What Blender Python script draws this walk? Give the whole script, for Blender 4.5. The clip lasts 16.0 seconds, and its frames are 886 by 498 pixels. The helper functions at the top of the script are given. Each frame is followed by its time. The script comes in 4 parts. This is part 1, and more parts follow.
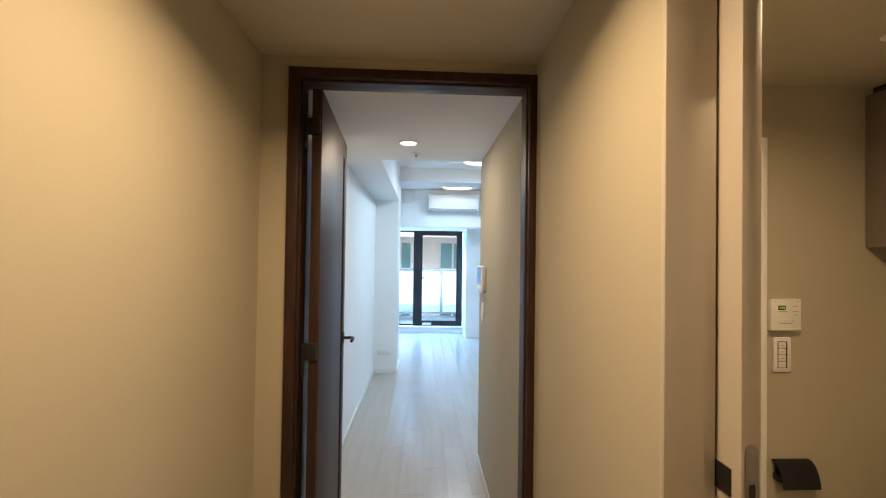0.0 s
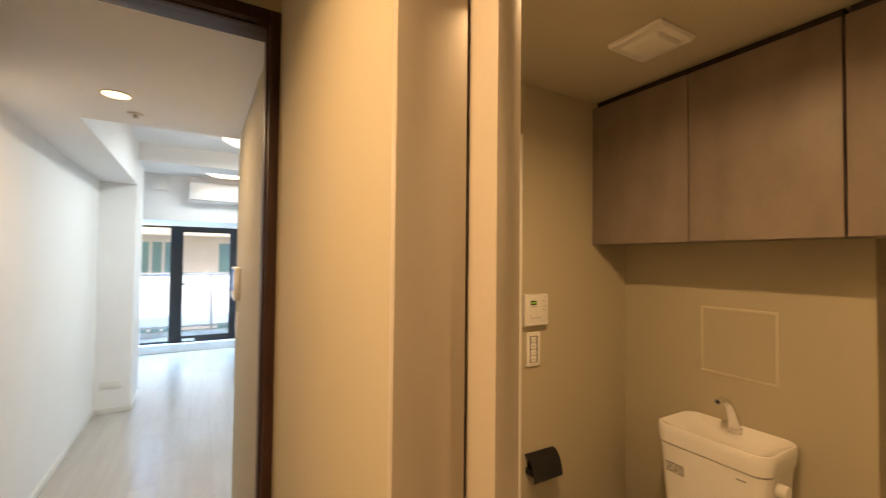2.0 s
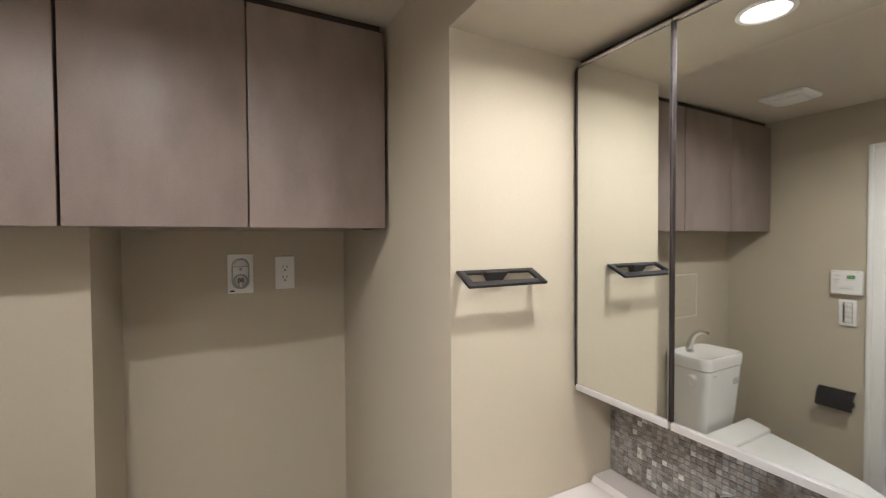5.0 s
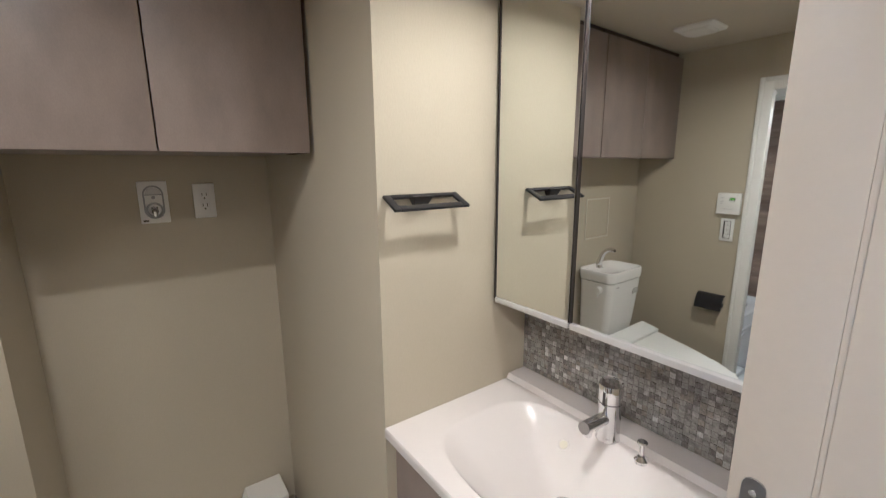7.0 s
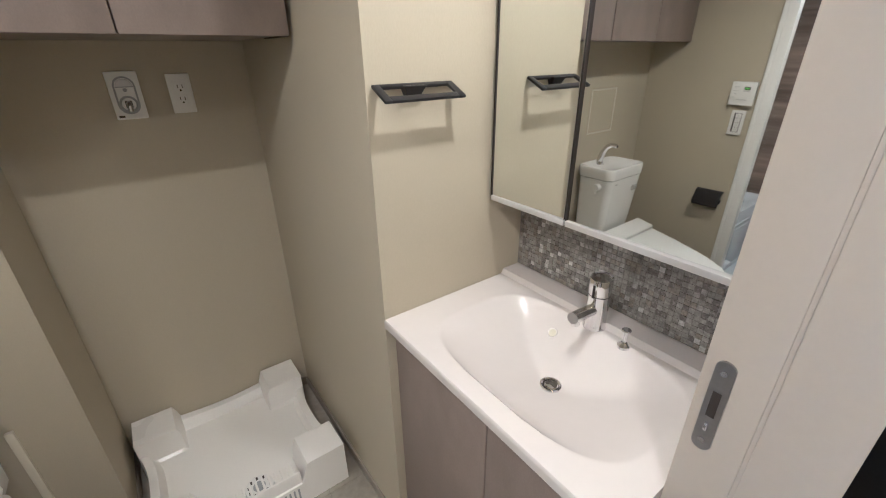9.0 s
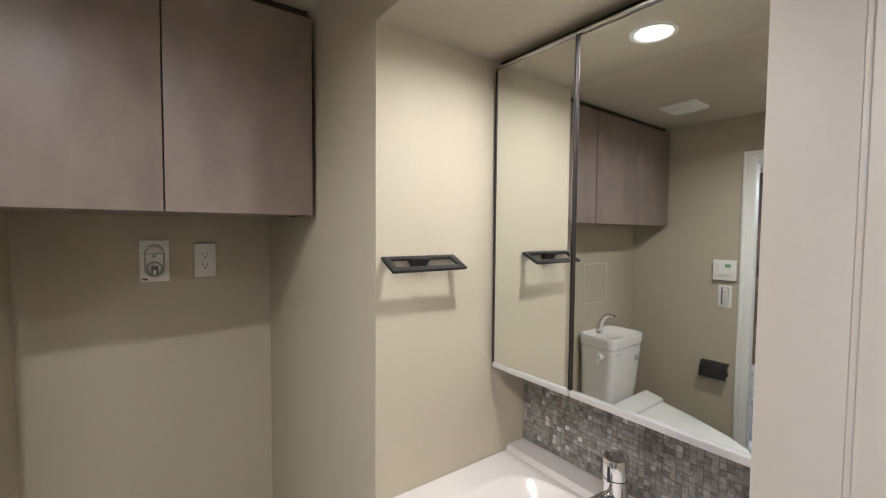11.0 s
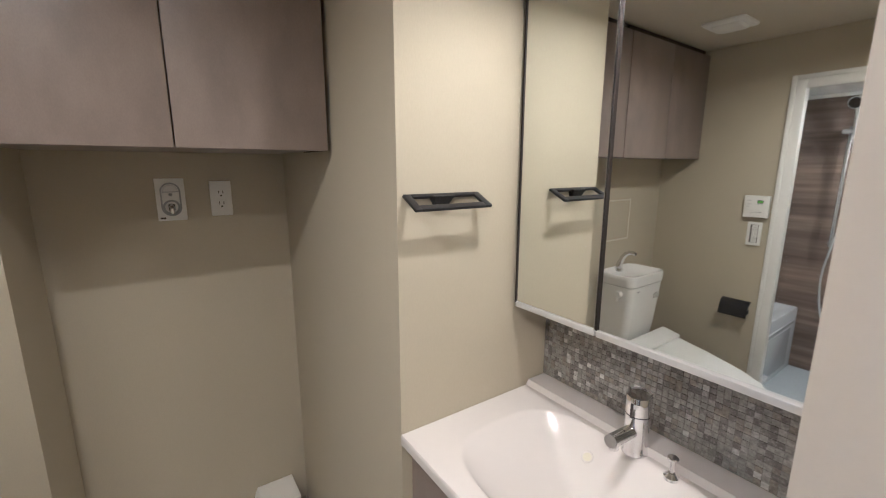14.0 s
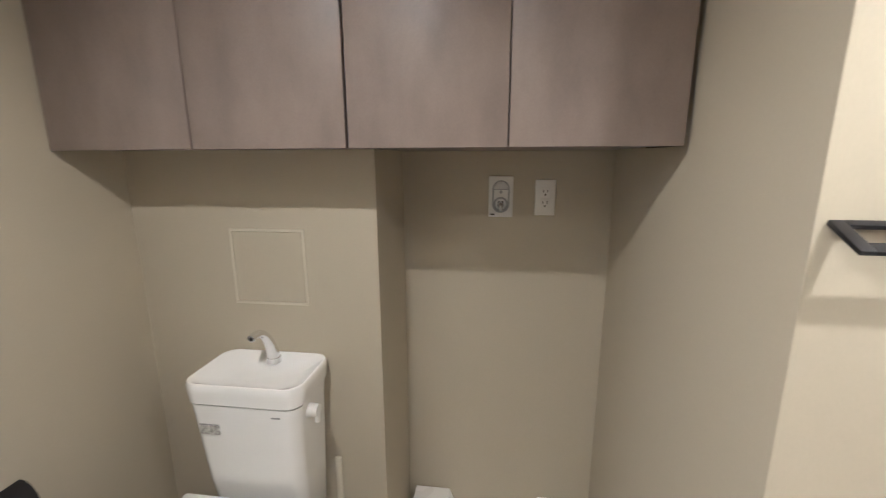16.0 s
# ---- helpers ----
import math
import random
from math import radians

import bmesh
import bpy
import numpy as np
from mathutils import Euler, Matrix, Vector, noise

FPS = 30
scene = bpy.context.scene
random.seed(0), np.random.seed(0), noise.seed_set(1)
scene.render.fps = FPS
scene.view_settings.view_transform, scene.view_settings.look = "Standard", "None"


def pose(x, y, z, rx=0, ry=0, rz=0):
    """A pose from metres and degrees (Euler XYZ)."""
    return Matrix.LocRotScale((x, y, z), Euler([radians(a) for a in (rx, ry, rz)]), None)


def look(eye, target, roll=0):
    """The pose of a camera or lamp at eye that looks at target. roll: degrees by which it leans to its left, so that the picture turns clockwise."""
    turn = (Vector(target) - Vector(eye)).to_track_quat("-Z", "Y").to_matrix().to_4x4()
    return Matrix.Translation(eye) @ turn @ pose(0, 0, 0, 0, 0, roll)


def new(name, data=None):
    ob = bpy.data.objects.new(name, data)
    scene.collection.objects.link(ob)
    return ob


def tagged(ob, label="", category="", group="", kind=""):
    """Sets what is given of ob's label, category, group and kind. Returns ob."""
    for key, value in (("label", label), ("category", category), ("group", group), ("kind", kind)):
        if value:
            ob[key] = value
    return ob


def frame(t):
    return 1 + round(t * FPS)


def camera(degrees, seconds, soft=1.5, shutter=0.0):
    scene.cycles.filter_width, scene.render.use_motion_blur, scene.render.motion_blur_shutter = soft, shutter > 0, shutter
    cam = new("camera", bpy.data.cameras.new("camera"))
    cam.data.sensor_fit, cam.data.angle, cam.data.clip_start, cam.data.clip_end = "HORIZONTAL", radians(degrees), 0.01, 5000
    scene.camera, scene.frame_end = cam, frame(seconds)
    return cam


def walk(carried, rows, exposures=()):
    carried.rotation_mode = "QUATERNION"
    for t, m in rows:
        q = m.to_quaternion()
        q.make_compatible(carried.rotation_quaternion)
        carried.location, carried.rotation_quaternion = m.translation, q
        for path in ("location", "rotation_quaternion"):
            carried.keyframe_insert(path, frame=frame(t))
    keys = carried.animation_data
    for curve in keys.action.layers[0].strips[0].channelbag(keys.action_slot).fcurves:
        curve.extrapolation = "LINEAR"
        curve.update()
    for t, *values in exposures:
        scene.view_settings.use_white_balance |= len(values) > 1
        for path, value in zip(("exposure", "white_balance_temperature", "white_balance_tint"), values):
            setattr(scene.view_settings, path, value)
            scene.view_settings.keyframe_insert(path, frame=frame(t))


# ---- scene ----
cam = camera(93.7, 16.0, soft=1.1, shutter=0.3)
PATH = [
    (0, (0.435, 0.123, 1.439), (0.531, 2.12, 1.468), 0.8),
    (0.5, (0.504, 0.198, 1.426), (0.714, 2.186, 1.461), 0.8),
    (1, (0.561, 0.267, 1.409), (0.944, 2.23, 1.453), 0.8),
    (1.5, (0.626, 0.318, 1.411), (1.281, 2.207, 1.46), 0.7),
    (2, (0.663, 0.398, 1.422), (1.669, 2.126, 1.473), 0.6),
    (2.5, (0.733, 0.480, 1.433), (2.173, 1.866, 1.487), 0.4),
    (3, (0.885, 0.45, 1.449), (2.654, 1.382, 1.502), 0.4),
    (3.5, (0.96, 0.426, 1.458), (2.934, 0.741, 1.509), 0.2),
    (4, (0.956, 0.442, 1.452), (2.932, 0.141, 1.518), 0.4),
    (4.5, (0.924, 0.46, 1.455), (2.787, -0.267, 1.506), 0.1),
    (6.8, (0.841, 0.471, 1.448), (2.439, -0.693, 1.149), -0.3),
    (7, (0.845, 0.47, 1.45), (2.429, -0.688, 1.059), -0.3),
    (7.5, (0.849, 0.463, 1.445), (2.387, -0.663, 0.84), -0.5),
    (8, (0.851, 0.457, 1.44), (2.337, -0.63, 0.658), -0.6),
    (8.5, (0.855, 0.453, 1.441), (2.307, -0.609, 0.567), -0.7),
    (9, (0.854, 0.456, 1.443), (2.312, -0.617, 0.593), -0.7),
    (9.5, (0.853, 0.457, 1.444), (2.364, -0.654, 0.75), -0.5),
    (10, (0.852, 0.458, 1.447), (2.412, -0.695, 0.96), -0.2),
    (10.2, (0.849, 0.46, 1.447), (2.429, -0.704, 1.063), -0.0),
    (12.3, (0.833, 0.483, 1.451), (2.436, -0.713, 1.49), 0.5),
    (12.5, (0.836, 0.47, 1.448), (2.448, -0.714, 1.429), 0.3),
    (13, (0.851, 0.48, 1.451), (2.443, -0.718, 1.275), 0.4),
    (13.5, (0.847, 0.472, 1.45), (2.442, -0.695, 1.143), 0.2),
    (14, (0.883, 0.465, 1.447), (2.501, -0.644, 1.056), 0.1),
    (14.5, (0.942, 0.443, 1.44), (2.645, -0.521, 1.027), 0.1),
    (15, (1.035, 0.396, 1.46), (2.909, -0.168, 1.044), -0.1),
    (15.5, (1.085, 0.415, 1.467), (3.034, 0.284, 1.039), -0.1),
    (16, (1.088, 0.442, 1.461), (3.027, 0.693, 1.041), -0.2),
]
EXPO = [(0.0, 0.19, 7250, 14), (1.0, 0.35, 8100, 18), (1.5, 0.40, 8300, 19), (2.0, 0.33, 10200, 23), (2.5, 0.40, 13000, 21), (3.0, 0.92, 10400, 14), (3.5, 1.00, 6700, 21), (4.0, 0.96, 4950, 14), (4.5, 0.95, 4600, 13),
        (7.0, 0.70, 4500, 12), (12.5, 0.80, 4450, 11), (14.0, 0.71, 4540, 13), (16.0, 1.02, 4520, 12)]
walk(cam, [(t, look(eye, target, roll)) for t, eye, target, roll in PATH], exposures=EXPO)

# ---- world, sun, large lights ----
world = bpy.data.worlds.new("world")
scene.world = world
world.use_nodes = True
wn = world.node_tree.nodes
sky = wn.new("ShaderNodeTexSky")
sky.sky_type, sky.sun_disc, sky.sun_elevation, sky.sun_rotation = "NISHITA", False, radians(57), radians(146)
world.node_tree.links.new(sky.outputs[0], wn["Background"].inputs[0])
wn["Background"].inputs[1].default_value = 0.15
sun_data = bpy.data.lights.new("sun", "SUN")
sun_data.energy, sun_data.angle, sun_data.color = 5.0, radians(0.5), (1, 0.985, 0.96)
new("sun", sun_data).matrix_world = look((0, 0, 30), (-6, 9, 13.2))


def lamp(name, kind, place, target, watts, colour, size=0.1, size_y=0.0, spot=150, blend=0.6, spread=180):
    d = bpy.data.lights.new(name, kind)
    d.energy, d.color = watts, colour
    if kind == "AREA":
        d.shape, d.size, d.size_y = "RECTANGLE" if size_y else "DISK", size, size_y or size
    else:
        d.shadow_soft_size = size
    if kind == "SPOT":
        d.spot_size, d.spot_blend = radians(spot), blend
    if kind == "AREA":
        d.spread = radians(spread)
    ob = new(name, d)
    ob.matrix_world = look(place, target)
    return ob


WARM = (1.0, 0.76, 0.48)
VAN_LIGHT = (1.307, -0.095, 1.88)
WASH_LIGHT = (1.265, 0.80, 2.045)
HALL_LIGHT = (0.34, 0.79, 2.14)
LAMP_Z = 2.392
LIV_LIGHT = (0.34, 2.585, 2.1)
lamp("vanity_lamp", "AREA", (VAN_LIGHT[0], VAN_LIGHT[1], 1.874), (VAN_LIGHT[0], VAN_LIGHT[1] + 0.0001, 0), 2.85, WARM, 0.04, spread=164)
lamp("washroom_lamp", "AREA", (WASH_LIGHT[0], WASH_LIGHT[1], 2.039), (WASH_LIGHT[0], WASH_LIGHT[1] + 0.0001, 0), 6.2, WARM, 0.045, spread=160)
lamp("hall_lamp", "AREA", (HALL_LIGHT[0], HALL_LIGHT[1], 2.133), (HALL_LIGHT[0], HALL_LIGHT[1] + 0.0001, 0), 10.5, WARM, 0.09, spread=150)
lamp("corridor_lamp", "AREA", (LIV_LIGHT[0], LIV_LIGHT[1], 2.094), (LIV_LIGHT[0], LIV_LIGHT[1] + 0.0001, 0), 5.5, (1.0, 0.86, 0.68), 0.09)
# added light to brighten the bathroom, placed out of view
lamp("unseen_bath_lamp", "AREA", (1.12, 2.45, 1.872), (1.12, 2.4501, 0), 7.0, (1.0, 0.80, 0.56), 0.12)
lamp("living_lamp_near", "AREA", (1.045, 4.4, LAMP_Z), (1.045, 4.4001, 0), 25, (0.46, 0.74, 1), 0.4)
lamp("living_lamp_far", "AREA", (0.92, 6.1, LAMP_Z), (0.92, 6.1001, 0), 13, (0.46, 0.74, 1), 0.4)
lamp("window_daylight", "AREA", (0.5, 8.35, 2.28), (0.5, 3.0, 0.6), 500, (0.19, 0.50, 1.0), 2.4, 0.48)


# ---- materials ----
def mat(name, colour, rough=0.5, metal=0.0, grain=0.06, scale=60.0, big=2.0, bump=0.05, stretch=(1, 1, 1), vary=0.0, coat=0.0, rough_var=0.06, big_amt=None, gloss=0.5):
    """Principled material with grain at two scales, bump and roughness variation."""
    m = bpy.data.materials.new(name)
    m.use_nodes = True
    nt = m.node_tree
    n, l = nt.nodes, nt.links
    b = n["Principled BSDF"]
    co = n.new("ShaderNodeTexCoord")
    mp = n.new("ShaderNodeMapping")
    mp.inputs["Scale"].default_value = stretch
    geo = n.new("ShaderNodeNewGeometry")
    l.new(geo.outputs["Position"], mp.inputs["Vector"])
    fine, broad = n.new("ShaderNodeTexNoise"), n.new("ShaderNodeTexNoise")
    for t, s in ((fine, scale), (broad, big)):
        t.inputs["Scale"].default_value, t.inputs["Detail"].default_value = s, 4
        l.new(mp.outputs[0], t.inputs["Vector"])
    mix = n.new("ShaderNodeMath")
    mix.operation = "MULTIPLY_ADD"
    ramp = n.new("ShaderNodeMapRange")
    ramp.inputs[1].default_value, ramp.inputs[2].default_value = 0.25, 0.75
    ramp.inputs[3].default_value, ramp.inputs[4].default_value = 1 - grain, 1 + grain
    l.new(fine.outputs[0], ramp.inputs[0])
    r2 = n.new("ShaderNodeMapRange")
    amt = grain * 0.7 if big_amt is None else big_amt
    r2.inputs[1].default_value, r2.inputs[2].default_value = 0.3, 0.7
    r2.inputs[3].default_value, r2.inputs[4].default_value = 1 - amt, 1 + amt
    l.new(broad.outputs[0], r2.inputs[0])
    mul = n.new("ShaderNodeMath")
    mul.operation = "MULTIPLY"
    l.new(ramp.outputs[0], mul.inputs[0])
    l.new(r2.outputs[0], mul.inputs[1])
    last = mul
    if vary:
        oi = n.new("ShaderNodeObjectInfo")
        r3 = n.new("ShaderNodeMapRange")
        r3.inputs[3].default_value, r3.inputs[4].default_value = 1 - vary, 1 + vary
        l.new(oi.outputs["Random"], r3.inputs[0])
        m2 = n.new("ShaderNodeMath")
        m2.operation = "MULTIPLY"
        l.new(mul.outputs[0], m2.inputs[0])
        l.new(r3.outputs[0], m2.inputs[1])
        last = m2
    sc = n.new("ShaderNodeVectorMath")
    sc.operation = "SCALE"
    sc.inputs[0].default_value = colour
    l.new(last.outputs[0], sc.inputs["Scale"])
    l.new(sc.outputs[0], b.inputs["Base Color"])
    rr = n.new("ShaderNodeMapRange")
    rr.inputs[3].default_value, rr.inputs[4].default_value = max(rough - rough_var, 0.02), min(rough + rough_var, 1)
    l.new(broad.outputs[0], rr.inputs[0])
    l.new(rr.outputs[0], b.inputs["Roughness"])
    b.inputs["Metallic"].default_value, b.inputs["Specular IOR Level"].default_value = metal, gloss
    if coat:
        b.inputs["Coat Weight"].default_value, b.inputs["Coat Roughness"].default_value = coat, 0.05
    if bump:
        bp = n.new("ShaderNodeBump")
        bp.inputs["Strength"].default_value, bp.inputs["Distance"].default_value = bump, 0.002
        l.new(fine.outputs[0], bp.inputs["Height"])
        l.new(bp.outputs[0], b.inputs["Normal"])
    return m


def glow(name, colour, strength):
    m = bpy.data.materials.new(name)
    m.use_nodes = True
    b = m.node_tree.nodes["Principled BSDF"]
    b.inputs["Base Color"].default_value = (*[0.8 * q for q in colour], 1)
    b.inputs["Emission Color"].default_value, b.inputs["Emission Strength"].default_value = (*colour, 1), strength
    return m


def glass(name, tint=(1, 1, 1), rough=0.0):
    m = bpy.data.materials.new(name)
    m.use_nodes = True
    b = m.node_tree.nodes["Principled BSDF"]
    b.inputs["Base Color"].default_value = (*tint, 1)
    b.inputs["Roughness"].default_value, b.inputs["Transmission Weight"].default_value, b.inputs["IOR"].default_value = rough, 1, 1.45
    return m


PAPER = mat("wallpaper_cream", (0.48, 0.432, 0.327), 0.85, grain=0.02, scale=350, big=5, bump=0.15, stretch=(1, 1, 0.4))
WHITE_PAPER = mat("wallpaper_white", (0.86, 0.865, 0.86), 0.85, grain=0.02, scale=300, big=4, bump=0.3)
CEIL = mat("ceiling_paper", (0.55, 0.497, 0.39), 0.9, grain=0.02, scale=250, big=3, bump=0.3)
CASING = mat("casing_cream", (0.49, 0.435, 0.365), 0.45, grain=0.015, scale=90, big=3, bump=0.02)
WHITE_TRIM = mat("white_trim", (0.8, 0.79, 0.76), 0.35, grain=0.015, scale=80, big=4, bump=0.02)
DARKWOOD = mat("dark_wood", (0.050, 0.025, 0.018), 0.5, grain=0.28, scale=28, big=5, bump=0.06, stretch=(6, 6, 0.35), big_amt=0.2, gloss=0.22)
TAUPE = mat("taupe_laminate", (0.24, 0.192, 0.166), 0.46, grain=0.05, scale=420, big=13, bump=0.05, big_amt=0.13, rough_var=0.17, stretch=(1, 1, 0.5))
# near-black for slots and seams; in cabinet gaps it carries the shade as colour
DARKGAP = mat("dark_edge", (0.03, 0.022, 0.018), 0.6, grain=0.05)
DARKGLASS = mat("dark_glass", (0.010, 0.008, 0.008), 0.2, grain=0.05, bump=0.0)
BLACK = mat("black_metal", (0.012, 0.011, 0.012), 0.45, 0.1, grain=0.1, scale=200, bump=0.05)
PORCELAIN = mat("white_porcelain", (0.86, 0.85, 0.83), 0.10, grain=0.008, scale=20, bump=0.0, coat=0.4, rough_var=0.03)
BASIN = mat("white_artificial_marble", (0.66, 0.615, 0.585), 0.22, grain=0.008, scale=40, bump=0.0, coat=0.25, rough_var=0.03)
PLASTIC = mat("white_plastic", (0.80, 0.79, 0.76), 0.33, grain=0.012, scale=120, bump=0.02)
PANPLASTIC = mat("white_pan_plastic", (0.86, 0.835, 0.795), 0.28, grain=0.01, scale=150, bump=0.01, rough_var=0.015)
CHROME = mat("chrome", (0.82, 0.82, 0.83), 0.06, 1.0, grain=0.01, bump=0.0, rough_var=0.03)
STEEL = mat("satin_steel", (0.40, 0.39, 0.38), 0.32, 1.0, grain=0.05, scale=150, bump=0.02)
ALU = mat("aluminium_trim", (0.76, 0.76, 0.77), 0.22, 1.0, grain=0.02, bump=0.0)
MIRROR = mat("mirror", (0.86, 0.88, 0.86), 0.012, 1.0, grain=0.0, bump=0.0, rough_var=0.004)
VINYL = mat("stone_vinyl", (0.33, 0.30, 0.25), 0.45, grain=0.12, scale=45, big=7, bump=0.06, big_amt=0.22, vary=0.06)
OAK = mat("pale_oak_floor", (0.45, 0.405, 0.37), 0.22, grain=0.06, scale=26, big=3, bump=0.03, stretch=(7, 0.6, 1), vary=0.03)
GREYLINE = mat("grey_print", (0.30, 0.30, 0.30), 0.5, grain=0.02)
STICKER = mat("grey_notice", (0.42, 0.41, 0.39), 0.5, grain=0.5, scale=140, big=60, bump=0.0, big_amt=0.3)
GREYHOSE = mat("pale_hose", (0.62, 0.61, 0.60), 0.3, 0.4, grain=0.03)
GREYTAP = mat("grey_plastic", (0.36, 0.37, 0.38), 0.4, grain=0.03)
LCD = mat("lcd", (0.03, 0.035, 0.02), 0.2, grain=0.02)
LCDON = glow("lcd_digits", (0.35, 0.9, 0.15), 0.1)
BLUE = mat("blue_film", (0.03, 0.25, 0.75), 0.25, grain=0.05, bump=0.0)
LAMPGLOW = glow("lamp_diffuser", (1, 0.78, 0.46), 4.5)
LAMPWHITE = glow("ceiling_light_diffuser", (1, 0.97, 0.93), 3)
BATHWOOD = mat("bath_wood_panel", (0.23, 0.17, 0.13), 0.22, grain=0.30, scale=8, big=2.6, bump=0.02, stretch=(0.22, 0.22, 4.2), big_amt=0.40, coat=0.3)
BATHWHITE = mat("bath_white_panel", (0.78, 0.77, 0.74), 0.3, grain=0.01, bump=0.01)
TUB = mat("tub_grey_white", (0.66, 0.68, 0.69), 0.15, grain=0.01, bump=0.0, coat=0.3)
# darker copy of the tub colour: the hollow's shade is put into it
TUB_SHADED = mat("tub_inside_shaded", (0.42, 0.43, 0.42), 0.2, grain=0.02, bump=0.0, coat=0.3)
BATHFLOOR = mat("bath_floor", (0.46, 0.49, 0.51), 0.5, grain=0.05, scale=90, bump=0.2)
GENKAN = mat("dark_stone_tile", (0.03, 0.028, 0.028), 0.5, grain=0.15, scale=60, bump=0.1)
GLASS = glass("window_glass", (0.96, 0.98, 0.97))
FROST = mat("frosted_panel", (0.86, 0.87, 0.88), 0.4, grain=0.02, bump=0.0)
FACADE = mat("white_facade", (0.88, 0.89, 0.89), 0.7, grain=0.05, scale=3, big=0.4, bump=0.1)
TEAL = mat("teal_glass", (0.14, 0.36, 0.40), 0.2, grain=0.15, scale=1.5, bump=0.0)
CONCRETE = mat("concrete", (0.42, 0.42, 0.41), 0.8, grain=0.12, scale=20, big=1, bump=0.15)
SHELLS = [mat("shell_tile_%s" % w, c, r, grain=0.30, scale=95, big=230, bump=0.04, coat=0.45, vary=0.13, big_amt=0.20) for w, c, r in (
    ("mid", (0.235, 0.222, 0.198), 0.24), ("dark", (0.150, 0.139, 0.122), 0.26), ("soft", (0.275, 0.262, 0.236), 0.22), ("taupe", (0.215, 0.190, 0.158), 0.25), ("pearl", (0.46, 0.44, 0.40), 0.16))]
SKIRT = mat("taupe_skirting", (0.30, 0.265, 0.215), 0.6, grain=0.05)
HATCHRIM = mat("hatch_rim", (0.62, 0.575, 0.46), 0.5, grain=0.02)
GROUT = mat("grey_grout", (0.18, 0.168, 0.148), 0.9, grain=0.08, scale=200, bump=0.2)


# ---- building helpers ----
def box(bm, x0, x1, y0, y1, z0, z1, bevel=0.0, segs=2):
    """Adds a box, its edges rounded where bevel is given."""
    m = Matrix.Translation(((x0 + x1) / 2, (y0 + y1) / 2, (z0 + z1) / 2)) @ Matrix.Diagonal((abs(x1 - x0), abs(y1 - y0), abs(z1 - z0), 1))
    r = bmesh.ops.create_cube(bm, size=1, matrix=m)
    if bevel:
        es = {e for v in r["verts"] for e in v.link_edges}
        bmesh.ops.bevel(bm, geom=list(es), offset=bevel, segments=segs, profile=0.5, affect="EDGES", clamp_overlap=True)
    return bm


def cyl(bm, a, b, r0, r1=None, n=20, caps=True):
    """Adds a cylinder or cone from a to b."""
    a, b = Vector(a), Vector(b)
    d = b - a
    m = Matrix.Translation((a + b) / 2) @ d.to_track_quat("Z", "Y").to_matrix().to_4x4()
    bmesh.ops.create_cone(bm, cap_ends=caps, cap_tris=False, segments=n, radius1=r0, radius2=r0 if r1 is None else r1, depth=d.length, matrix=m)
    return bm


def tube(bm, pts, r, n=12, radii=None):
    """Adds a round tube along pts, smoothed by a Catmull-Rom curve."""
    P = [Vector(p) for p in pts]
    Q, R = [], []
    for i in range(len(P) - 1):
        p0, p1, p2, p3 = P[max(i - 1, 0)], P[i], P[i + 1], P[min(i + 2, len(P) - 1)]
        for k in range(6):
            u = k / 6
            Q.append(0.5 * ((2 * p1) + (p2 - p0) * u + (2 * p0 - 5 * p1 + 4 * p2 - p3) * u * u + (3 * p1 - p0 - 3 * p2 + p3) * u ** 3))
            R.append(r if radii is None else radii[i] * (1 - u) + radii[i + 1] * u)
    Q.append(P[-1])
    R.append(r if radii is None else radii[-1])
    rings, side = [], None
    for i, q in enumerate(Q):
        t = (Q[min(i + 1, len(Q) - 1)] - Q[max(i - 1, 0)]).normalized()
        side = t.orthogonal() if side is None else (side - t * side.dot(t))
        side.normalize()
        up = t.cross(side)
        rings.append([bm.verts.new(q + R[i] * (math.cos(2 * math.pi * j / n) * side + math.sin(2 * math.pi * j / n) * up)) for j in range(n)])
    for a, b in zip(rings, rings[1:]):
        for j in range(n):
            bm.faces.new((a[j], a[(j + 1) % n], b[(j + 1) % n], b[j]))
    bm.faces.new(rings[0][::-1])
    bm.faces.new(rings[-1])
    return bm


def loft(bm, rings, cap0=True, cap1=True):
    """Skins a row of closed rings of equal length."""
    vs = [[bm.verts.new(p) for p in r] for r in rings]
    n = len(vs[0])
    for a, b in zip(vs, vs[1:]):
        for j in range(n):
            bm.faces.new((a[j], a[(j + 1) % n], b[(j + 1) % n], b[j]))
    if cap0:
        bm.faces.new(vs[0][::-1])
    if cap1:
        bm.faces.new(vs[-1])
    return bm


def rrect(cx, cy, hx, hy, r, z, n=6):
    """A ring: a rectangle with rounded corners, level at z."""
    r = min(r, hx * 0.999, hy * 0.999)
    out = []
    for sx, sy, a0 in ((1, 1, 0), (-1, 1, 90), (-1, -1, 180), (1, -1, 270)):
        for k in range(n + 1):
            a = radians(a0 + 90 * k / n)
            out.append((cx + sx * (hx - r) + r * math.cos(a), cy + sy * (hy - r) + r * math.sin(a), z))
    return out


def mesh_of(name, bm, material, smooth=True):
    bmesh.ops.recalc_face_normals(bm, faces=bm.faces)
    me = bpy.data.meshes.new(name)
    bm.to_mesh(me)
    bm.free()
    me.materials.append(material)
    if smooth:
        for p in me.polygons:
            p.use_smooth = True
        me.set_sharp_from_angle(angle=radians(35))
    return me


